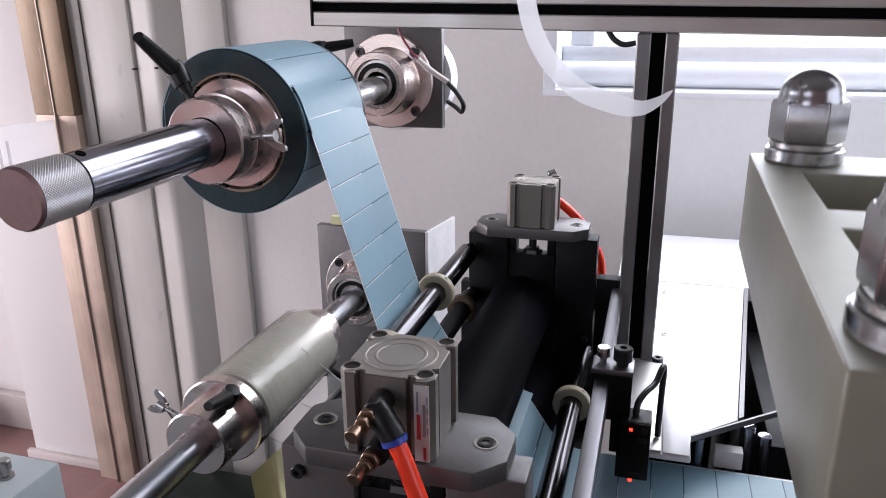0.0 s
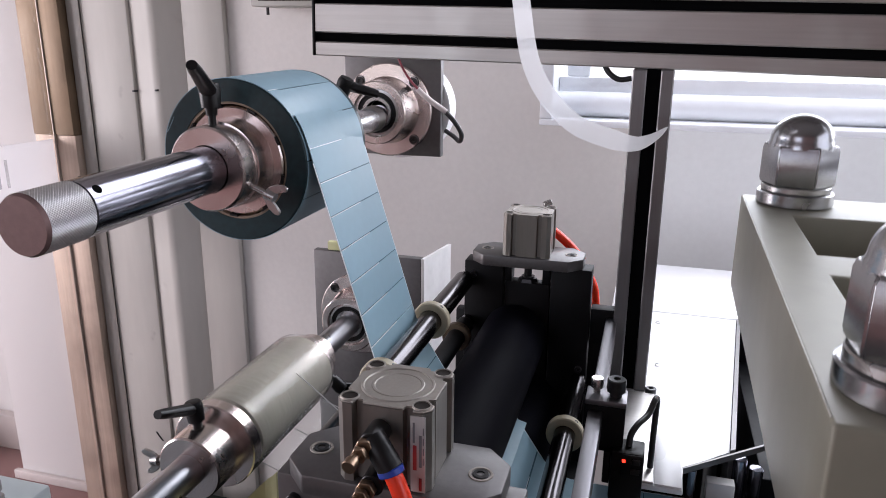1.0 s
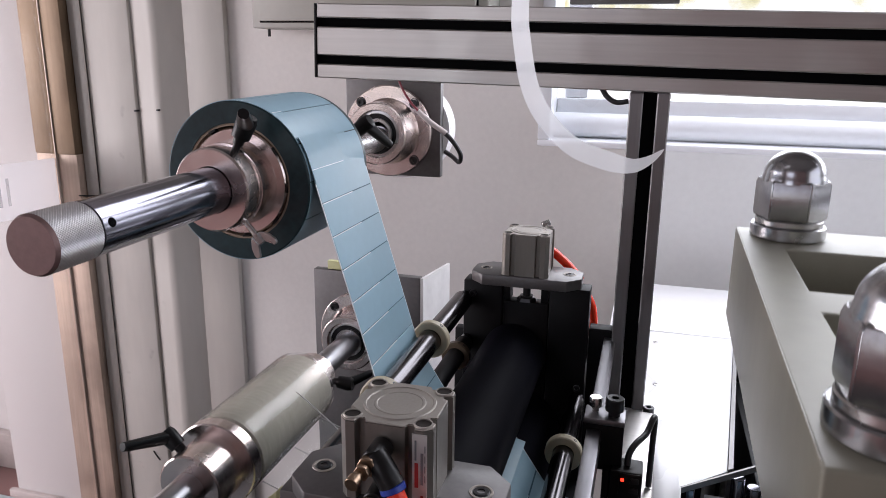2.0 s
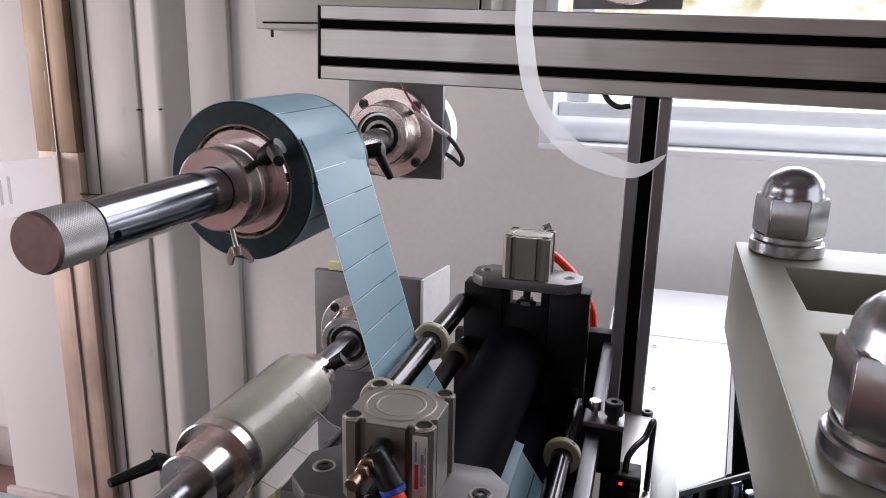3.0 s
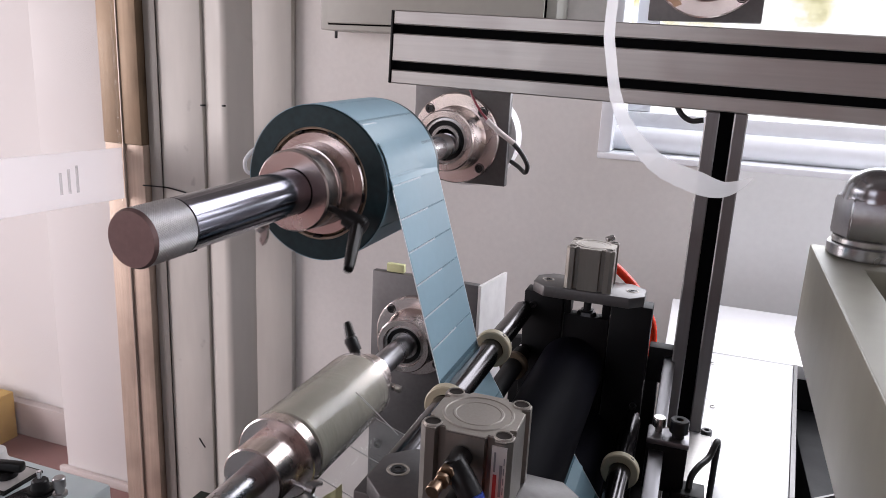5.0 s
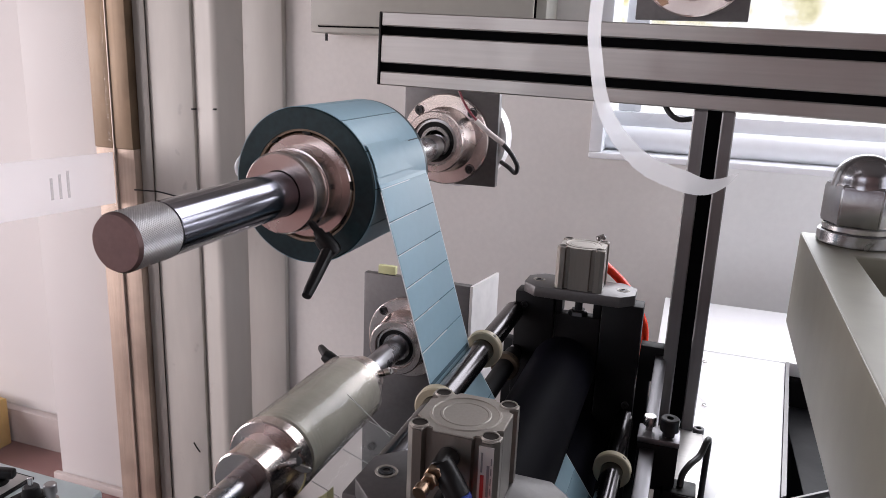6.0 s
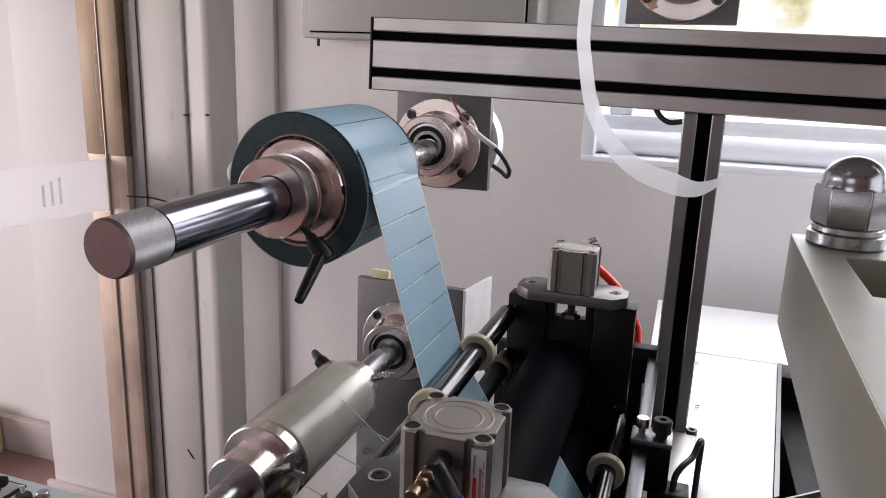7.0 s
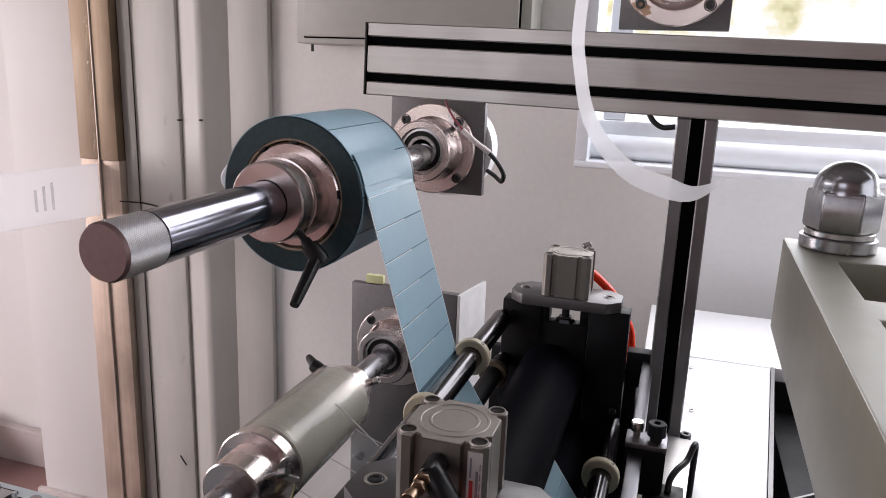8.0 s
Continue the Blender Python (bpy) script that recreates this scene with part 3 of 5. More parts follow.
part("sheath", tube([(0.118, -0.002, 1.356), (0.124, -0.003, 1.347), (0.134, -0.004, 1.3415), (0.146, -0.004, 1.343)], 0.0028), CABLE, tube_ob)

# ---- bearing plates and flanges ----


def bearing(x, z, y, plate, label, screws=True):
    """A plate with a round flanged bearing housing; its own origin is on the shaft's axis at the plate's face."""
    t = thing("bearing_plate", pose(x, y, z), label, "bearing", "shaft bearings")
    (x0, z0), (x1, z1) = plate
    part("plate", box((x0 - x, 0.0, z0 - z), (x1 - x, 0.012, z1 - z), 0.001), DARKSTEEL, t, "dark ground steel plate")
    part("flange", lathe([(-0.001, 0.04), (-0.011, 0.04), (-0.011, 0.0555), (-0.0095, 0.057), (-0.001, 0.057)], 72, closed=True), HUB, t, "turned aluminium flange")
    part("housing", lathe([(-0.0112, 0.041), (-0.016, 0.0385), (-0.050, 0.0375), (-0.0515, 0.036), (-0.0515, 0.029), (-0.046, 0.0285), (-0.0112, 0.0285)], 72, closed=True), HUB, t)
    part("bearing_ring", lathe([(-0.02, 0.0284), (-0.0475, 0.0284), (-0.048, 0.027), (-0.048, 0.0245), (-0.045, 0.024), (-0.02, 0.024)], 56, closed=True), BOLTS, t)
    part("seal", lathe([(-0.03, 0.0239), (-0.045, 0.0239), (-0.045, 0.0186), (-0.03, 0.0186)], 48, closed=True), PLASTIC, t, "black bearing seal")
    part("inner_ring", lathe([(-0.03, 0.0185), (-0.048, 0.0185), (-0.048, 0.0146), (-0.03, 0.0146)], 48, closed=True), BOLTS, t)
    for k in range(4):
        a = radians(45 + 90 * k)
        spot = Matrix.Translation((0.0495 * math.cos(a), -0.0095, 0.0495 * math.sin(a))) @ FRONT
        cap_screw(t, spot, 0.0050)
        # Black raised ring stands in for the shaded gap round a sunk screw.
        part("counterbore", lathe([(0.0012, 0.0053), (0.0022, 0.0057), (0.0022, 0.0063), (0.0012, 0.0066)], 24, axis="z", closed=True), BOLT, t).matrix_basis = spot
    return t


AX1, AX2, FL_Y = (-0.148, 1.294), (-0.192, 1.018), 0.089
b1 = bearing(*AX1, FL_Y, ((-0.208, 1.237), (-0.082, 1.395)), "square steel plate with a round shaft bearing under the beam")
part("lug", box((0.05, -0.04, 0.067), (0.07, 0.0, 0.10), 0.002), DARKSTEEL, b1)
part("back_cap", lathe([(0.0125, 0), (0.0125, 0.062), (0.05, 0.06), (0.055, 0.055), (0.055, 0)], 64), WHITE, b1, "white round cover behind the plate").location = (0.012, 0, 0)
b2 = bearing(*AX2, FL_Y, ((-0.262, 0.78), (-0.108, 1.101)), "tall steel plate with a round shaft bearing")
cap_screw(b2, Matrix.Translation((-0.245 - AX2[0], 0.0, 0.837 - AX2[1])) @ FRONT, 0.006)
part("side_sheet", prism([(0.0845, 0.0), (0.0885, 0.0), (0.102, 0.084), (0.098, 0.084)], -0.12, 0.083), LABELW, b2, "bent pale sheet beside the plate")
tag = thing("paper_tag", pose(-0.228, 0.095, 1.1015), "small folded pale yellow paper tag on the plate's edge", "paper tag")
part("sheet", prism([(-0.014, -0.004), (0.012, -0.004), (0.012, 0.004), (-0.014, 0.004)], 0, 0.012, 0.0012), YELLOW, tag)
b3 = bearing(0.132, 1.502, 0.045, ((0.075, 1.442), (0.189, 1.56)), "steel plate with a round shaft bearing above the beam")
scrap = prism([(-0.045, -0.034), (-0.041, -0.039), (-0.034, -0.0425), (-0.030, -0.047), (-0.023, -0.044), (-0.0255, -0.040), (-0.024, -0.037), (-0.036, -0.032)], 0.0112, 0.0119)
scrap.transform(Matrix.Rotation(radians(90), 4, "X"))
part("tape_scrap", scrap, SCRAP, b3, "torn scrap of brown tape")

# wire with a bare joint at the first bearing
wire = thing("sensor_wire", pose(0, 0, 0), "thin red and white wire with a black sleeve at the bearing", "wire")
part("core", tube([(-0.125, 0.05, 1.362), (-0.116, 0.045, 1.346), (-0.105, 0.042, 1.332), (-0.095, 0.042, 1.322)], 0.0015, 8), WIRERED, wire)
part("sleeve", tube([(-0.097, 0.042, 1.323), (-0.082, 0.045, 1.310), (-0.064, 0.05, 1.297)], 0.0032, 10), SLEEVE, wire)
part("tail", tube([(-0.066, 0.05, 1.298), (-0.054, 0.05, 1.286), (-0.046, 0.052, 1.272), (-0.050, 0.06, 1.262), (-0.062, 0.075, 1.266), (-0.075, 0.088, 1.27)], 0.0028, 10), CABLE, wire)

# ---- the unwinding roll on its shaft ----
STEP = 27.7
ROLL_POSE = pose(-0.1551, -0.284, 1.2824, 1.1, 0, -1.4)
ROLL_R, ROLL_F, ROLL_B = 0.0665, 0.0182, 0.1345   # radius; front and back along the shaft, from the hub's face


def clamp_lever(parent, m, lift=0.016, reach=1.0):
    """A black ratchet lever on a threaded stud; the stud stands along +z, the arm leans towards -y."""
    lever = part("clamp_lever", lathe([(-0.012, 0), (-0.012, 0.003), (0.006, 0.003), (0.004, 0.0042), (0.010, 0.0048), (0.010, 0.0074), (0.024, 0.0082), (0.028, 0.0068), (0.029, 0)], 20, axis="z"), PLASTIC, parent, "black plastic clamp lever")
    lever.matrix_basis = m
    d = Vector((0.0165 * reach, -0.042 * reach, lift))
    arm = bmesh.new()
    n = 8
    side = d.cross(Vector((0, 0, 1))).normalized()
    upv = side.cross(d).normalized()
    prev = None
    for k in range(n):
        t = k / (n - 1)
        p = Vector((0, 0, 0.021)) + d * 1.0 * t
        w, h = 0.0068 - 0.0022 * t, 0.0058 - 0.0016 * t
        if k in (0, n - 1):
            w, h = w * 0.9, h * 0.9
        ring = [arm.verts.new(p + side * w * math.cos(a) + upv * h * math.sin(a)) for a in [2 * math.pi * j / 12 for j in range(12)]]
        if prev:
            for j in range(12):
                arm.faces.new((prev[j], prev[(j + 1) % 12], ring[(j + 1) % 12], ring[j]))
        else:
            arm.faces.new(ring[::-1])
        prev = ring
    arm.faces.new(prev)
    part("arm", arm, PLASTIC, lever)
    return lever


def wing_screw(parent, m):
    s = part("wing_screw", lathe([(-0.01, 0), (-0.01, 0.0024), (0.018, 0.0024), (0.018, 0.005), (0.026, 0.0042), (0.026, 0)], 16, axis="z"), BOLTS, parent, "bright steel wing screw")
    s.matrix_basis = m
    for sg in (1, -1):
        w = bmesh.new()
        prof = [(0.003, 0.018), (0.006, 0.0185), (0.0105, 0.024), (0.0125, 0.030), (0.0118, 0.0335), (0.0085, 0.0335), (0.0065, 0.029), (0.003, 0.0255)]
        a = [w.verts.new((sg * x, -0.0014, z)) for x, z in prof]
        c = [w.verts.new((sg * x, 0.0014, z)) for x, z in prof]
        w.faces.new(a), w.faces.new(c[::-1])
        for k in range(len(prof)):
            j = (k + 1) % len(prof)
            w.faces.new((a[k], a[j], c[j], c[k]))
        bmesh.ops.bevel(w, geom=w.edges[:], offset=0.0005, segments=1, affect="EDGES")
        part("wing", w, BOLTS, s)
    return s


def hub_stack(parent, sgn=1):
    """Turned hub: a wide flange and a stepped collar, the collar's face at 0 and the flange behind it."""
    part("flange", lathe([(0.019, 0.0185), (0.019, 0.0432), (0.0205, 0.0446), (0.040, 0.0446), (0.040, 0.0185)], 80, closed=True), HUB, parent, "turned aluminium flange")
    part("collar", lathe([(-0.019, 0.019), (-0.019, 0.0318), (-0.0177, 0.0333), (-0.0035, 0.0333), (-0.003, 0.0322), (-0.0005, 0.0322), (0.0, 0.0345), (0.0185, 0.0358), (0.0188, 0.0355), (0.0188, 0.019)], 80, closed=True), HUB, parent, "stepped turned collar")


def turned(angle):
    """A radial direction at that angle over the horizontal, seen from the shaft's free end."""
    return Matrix.Rotation(radians(90 - angle), 4, "Y")


roll = thing("label_roll", ROLL_POSE, "large roll of pale blue labels clamped on a steel shaft", "label roll")
part("wound_stock", lathe([(ROLL_F, 0.0482), (ROLL_F, ROLL_R - 0.0015), (ROLL_F + 0.001, ROLL_R - 0.0004), (ROLL_B, ROLL_R - 0.0004), (ROLL_B, 0.0482)], 112, closed=True), ROLLSIDE, roll, "dark teal wound edge of the roll")
part("core", lathe([(ROLL_F + 0.001, 0.0462), (ROLL_F + 0.001, 0.0481), (ROLL_B - 0.001, 0.0481), (ROLL_B - 0.001, 0.0462)], 80, closed=True), CARD, roll, "brown card core")
for k in range(9):
    a = bmesh.new()
    b0, wdt = radians(20 + 40 * k), radians(9)
    v = [a.verts.new((r * math.cos(q), yy, r * math.sin(q))) for yy in (ROLL_F - 0.0006, ROLL_F + 0.004) for r, q in ((0.0448, b0), (0.0464, b0), (0.0464, b0 + wdt), (0.0448, b0 + wdt))]
    for f in ((0, 1, 2, 3), (7, 6, 5, 4), (0, 4, 5, 1), (1, 5, 6, 2), (2, 6, 7, 3), (3, 7, 4, 0)):
        a.faces.new([v[i] for i in f])
    part("core_key", a, PLASTIC, roll)


def label_arc(a0, a1, r0, r1, y0, y1, n=10):
    b = bmesh.new()
    prev = None
    for k in range(n + 1):
        q = a0 + (a1 - a0) * k / n
        c, s = math.cos(q), math.sin(q)
        ring = [b.verts.new((r * c, y, r * s)) for r, y in ((r0, y0), (r1, y0), (r1, y1), (r0, y1))]
        if prev:
            for j in range(4):
                b.faces.new((prev[j], prev[(j + 1) % 4], ring[(j + 1) % 4], ring[j]))
        else:
            b.faces.new(ring[::-1])
        prev = ring
    b.faces.new(prev)
    return b


GAP_A = 30.7
for k in range(13):
    a0 = radians(GAP_A + STEP * k + 0.45)
    part("label", label_arc(a0, a0 + radians(STEP - 0.9), ROLL_R - 0.0006, ROLL_R + 0.0002, ROLL_F + 0.0012, ROLL_B - 0.0060), BLUE, roll, "pale blue blank label")
hub_stack(roll)
clamp_lever(roll, Matrix.Translation((0, -0.006, 0)) @ turned(90) @ Matrix.Translation((0, 0, 0.036)), 0.023)
wing_screw(roll, Matrix.Translation((0, -0.008, 0)) @ turned(-22) @ Matrix.Translation((0, 0, 0.0295)))
part("back_collar", lathe([(ROLL_B + 0.002, 0.019), (ROLL_B + 0.002, 0.0435), (ROLL_B + 0.02, 0.0435), (ROLL_B + 0.02, 0.033), (ROLL_B + 0.062, 0.033), (ROLL_B + 0.062, 0.019)], 64, closed=True), HUB, roll)
clamp_lever(roll, Matrix.Translation((0, ROLL_B + 0.050, 0)) @ turned(64) @ Matrix.Translation((0, 0, 0.034)) @ Matrix.Rotation(radians(95), 4, "Z"), 0.004, 0.75)

shaft1 = part("shaft", lathe([(-0.1537, 0), (-0.1537, 0.0179), (-0.1532, 0.0183), (0.20, 0.0183), (0.2005, 0.0178), (0.2005, 0)], 72), CHROME, roll, "polished steel shaft")
part("shaft_end", lathe([(0.2007, 0), (0.2007, 0.0135), (0.329, 0.0135), (0.329, 0.0143), (0.414, 0.0143), (0.414, 0)], 56), SHAFTEND, roll, "bright threaded shaft end")


def knurl(y0, y1, r, n=60, rows=18):
    """Crossed diamond knurling round a shaft's end."""
    b = bmesh.new()
    prev = None
    for i in range(rows * 2 + 1):
        y = y0 + (y1 - y0) * i / (rows * 2)
        ring = []
        for k in range(n * 2):
            a = math.pi * k / n
            hi = ((k + i) % 2 == 0)
            rr = r + (0.00022 if hi else -0.00018)
            ring.append(b.verts.new((rr * math.cos(a), y, rr * math.sin(a))))
        if prev:
            for k in range(n * 2):
                j = (k + 1) % (n * 2)
                if (k + i) % 2:
                    b.faces.new((prev[k], prev[j], ring[k])), b.faces.new((prev[j], ring[j], ring[k]))
                else:
                    b.faces.new((prev[k], prev[j], ring[j])), b.faces.new((prev[k], ring[j], ring[k]))
        prev = ring
    return b


part("knurled_grip", knurl(-0.189, -0.1552, 0.0186), KNURL, roll, "diamond-knurled steel grip").data.shade_flat()
part("end_face", lathe([(-0.1915, 0), (-0.1915, 0.0172), (-0.189, 0.0184), (-0.158, 0.0178), (-0.1540, 0.0178), (-0.1540, 0)], 64), END, roll, "dull brownish end face")
# Groove and pin hole: black pieces whose colour gives the recess shade.
part("groove", lathe([(-0.1551, 0.0170), (-0.1551, 0.0181), (-0.1538, 0.0181), (-0.1538, 0.0170)], 64, closed=True), SLOT, roll)
hb = part("pin_hole", lathe([(0.0007, 0), (0.0007, 0.0028), (0.0, 0.0032), (0, 0)], 20, axis="z"), SLOT, roll, "small black disc for a shaded pin hole")
hb.matrix_basis = Matrix.Translation((0, -0.1465, 0)) @ turned(44) @ Matrix.Translation((0, 0, 0.0181))
for k in range(5):
    part("thread", lathe([(0.300 + 0.0036 * k, 0.0134), (0.3012 + 0.0036 * k, 0.0152), (0.3024 + 0.0036 * k, 0.0134)], 40, closed=True), BOLTS, roll)

# ---- the lower spool wound with clear film ----
SPOOL_POSE = pose(AX2[0], -0.29, AX2[1])
spool = thing("film_spool", SPOOL_POSE, "spool of clear film over a cream core on a shaft", "film spool")
SP_F, SP_B, SP_R = 0.034, 0.196, 0.0405
part("wound_film", lathe([(SP_F, 0.034), (SP_F, SP_R - 0.003), (SP_F + 0.003, SP_R - 0.001), (SP_B - 0.006, SP_R - 0.001), (SP_B - 0.001, SP_R - 0.004), (SP_B, 0.034)], 80, closed=True), TAPE, spool, "cream and silver film wound on the core")
wf = bmesh.new()
rows_, seg_ = 200, 96
prev_ = None
for i in range(rows_):
    y_ = SP_F - 0.004 + (SP_B + 0.008 - SP_F) * i / (rows_ - 1)
    ring_ = []
    for k in range(seg_):
        a_ = 2 * math.pi * k / seg_
        e_ = min(1.0, min(i, rows_ - 1 - i) / 9.0)
        rr_ = (SP_R + 0.0006) * (0.93 + 0.07 * e_) + 0.0005 * (0.5 + 0.5 * noise.noise(Vector((math.cos(a_) * 3.0, y_ * 22, math.sin(a_) * 3.0)))) + 0.00013 * noise.noise(Vector((math.cos(a_) * 4.0, y_ * 330, math.sin(a_) * 4.0)))
        ring_.append(wf.verts.new((rr_ * math.cos(a_), y_, rr_ * math.sin(a_))))
    if prev_:
        for k in range(seg_):
            wf.faces.new((prev_[k], prev_[(k + 1) % seg_], ring_[(k + 1) % seg_], ring_[k]))
    prev_ = ring_
part("clear_wrap", wf, FILM, spool, "creased clear film wrap").visible_shadow = False
# Solid brown ring; its colour darkens the gap behind the flange.
part("gap_ring", lathe([(0.0303, 0.030), (0.0303, 0.0372), (0.0338, 0.0372), (0.0338, 0.030)], 64, closed=True), CARD, spool, "brown ring for the shaded gap behind the flange")
hs = part("flange", lathe([(0.017, 0.0145), (0.017, 0.0402), (0.0182, 0.0415), (0.030, 0.0415), (0.030, 0.0145)], 80, closed=True), HUB, spool, "turned aluminium flange")
part("collar", lathe([(-0.022, 0.0148), (-0.022, 0.0288), (-0.0205, 0.0302), (0.0168, 0.0306), (0.0168, 0.0148)], 80, closed=True), HUB, spool, "turned aluminium collar")
clamp_lever(spool, Matrix.Translation((0, 0.002, 0)) @ turned(98) @ Matrix.Translation((0, 0, 0.025)) @ Matrix.Rotation(radians(-21), 4, "Z"), 0.018)
wing_screw(spool, Matrix.Translation((0, -0.004, 0)) @ turned(192) @ Matrix.Translation((0, 0, 0.027)))
part("back_flange", lathe([(SP_B + 0.001, 0.0145), (SP_B + 0.001, 0.0335), (SP_B + 0.012, 0.0335), (SP_B + 0.012, 0.027), (SP_B + 0.032, 0.027), (SP_B + 0.032, 0.0145)], 64, closed=True), HUB, spool)
clamp_lever(spool, Matrix.Translation((0, SP_B + 0.024, 0)) @ turned(-42) @ Matrix.Translation((0, 0, 0.025)) @ Matrix.Rotation(radians(180), 4, "Z"), 0.021, 0.5)
pin_ = part("set_screw", lathe([(0.02, 0), (0.02, 0.0042), (0.043, 0.0042), (0.0435, 0.0036), (0.0435, 0.002), (0.041, 0.0018), (0.041, 0)], 18, axis="z"), BOLTS, spool, "bright steel set screw")
pin_.matrix_basis = Matrix.Translation((0, SP_B + 0.024, 0)) @ turned(-170)
part("shaft", lathe([(-0.25, 0), (-0.25, 0.0138), (-0.249, 0.0146), (0.415, 0.0146), (0.415, 0)], 64), SHAFT, spool, "polished steel shaft")
sf = thing("loose_film", pose(0, 0, 0), "thin clear film running off the spool towards the rollers", "film")
fm = bmesh.new()
p_, q_ = [], []
for i in range(15):
    t_ = i / 14
    x_, z_ = -0.166 + 0.16 * t_, 0.983 - 0.02 * t_ - 0.012 * math.sin(t_ * math.pi)
    p_.append(fm.verts.new((x_, -0.235, z_ + 0.002 * math.sin(t_ * 9)))), q_.append(fm.verts.new((x_, -0.10, z_)))
for i in range(14):
    fm.faces.new((p_[i], p_[i + 1], q_[i + 1], q_[i]))
part("sheet", fm, SHEET, sf)
for y_ in (-0.235, -0.168, -0.10):
    part("fold", tube([(-0.166 + 0.04 * k, y_, 0.9835 - 0.005 * k - 0.012 * math.sin(k / 4 * math.pi)) for k in range(5)], 0.0006, 6), SHEETEDGE, sf, "pale fold line of the film")
part("fold", tube([(-0.162, -0.165, 1.0465), (-0.146, -0.165, 1.0345), (-0.128, -0.165, 1.0205), (-0.112, -0.165, 1.0075)], 0.0007, 6), SHEETEDGE, sf, "bright folded edge of the film")
waste = thing("waste_paper", pose(-0.165, -0.30, 0.9002), "bent sheet of pale yellow waste paper standing below the spool", "waste paper")
wbm = bmesh.new()
cols_ = []
for i in range(9):
    u_ = i / 8
    x0_, x1_ = 0.012 + 0.052 * u_, 0.020 + 0.030 * u_
    yy_ = 0.012 * math.sin(u_ * 5.0) + 0.02 * u_
    col_ = []
    for j in range(7):
        w_ = j / 6
        h_ = 0.090 + 0.030 * u_
        col_.append([wbm.verts.new((x0_ + (x1_ - x0_) * w_, yy_ + 0.006 * math.sin(w_ * 4 + u_ * 3) + e_, h_ * w_)) for e_ in (0.0, 0.0008)])
    cols_.append(col_)
for i in range(8):
    for j in range(6):
        for e_ in (0, 1):
            q_ = [cols_[i][j][e_], cols_[i + 1][j][e_], cols_[i + 1][j + 1][e_], cols_[i][j + 1][e_]]
            wbm.faces.new(q_ if e_ else q_[::-1])
part("sheet", wbm, YELLOW, waste)

# ---- roller station: side plates, cylinders, rollers ----
ST_X = 0.0485


def octagon(cx, cy, hx, hy, c):
    return [(cx - hx + c, cy - hy), (cx + hx - c, cy - hy), (cx + hx, cy - hy + c), (cx + hx, cy + hy - c), (cx + hx - c, cy + hy), (cx - hx + c, cy + hy), (cx - hx, cy + hy - c), (cx - hx, cy - hy + c)]


def side_frame(cy, label, steel):
    t = thing("side_plate", pose(0, cy, 0), label, "side plate", "roller side plates")
    part("plate", box((-0.023, -0.012, 0.9005), (0.022, 0.014, 1.1375), 0.0015), steel, t)
    part("plate", box((0.076, -0.012, 0.9005), (0.1205, 0.014, 1.1375), 0.0015), steel, t)
    part("slide_block", box((0.0235, -0.008, 0.93), (0.0745, 0.010, 1.1155), 0.0015), BLACK, t, "black bearing slide block")
    part("bracket", box((0.0235, -0.0095, 1.1165), (0.0310, 0.010, 1.1372), 0.0008), BLACK, t)
    part("bracket", box((0.0660, -0.0095, 1.1165), (0.0745, 0.010, 1.1372), 0.0008), BLACK, t)
    part("lock_nut", lathe([(1.1157, 0.0046), (1.1157, 0.0115), (1.1195, 0.0100), (1.1215, 0.0062), (1.1215, 0.0046)], 6, axis="z", closed=True), BOLT, t).location = (ST_X, 0, 0)
    part("piston_rod", lathe([(1.116, 0), (1.116, 0.0075), (1.122, 0.0075), (1.122, 0.0045), (1.1375, 0.0045), (1.1375, 0)], 24, axis="z"), BOLT, t).location = (ST_X, 0, 0)
    for z in (1.02, 0.985):
        cap_screw(t, Matrix.Translation((0.112, -0.012, z)) @ FRONT, 0.004)
    cap_screw(t, Matrix.Translation((-0.012, -0.012, 1.122)) @ FRONT, 0.004)
    return t


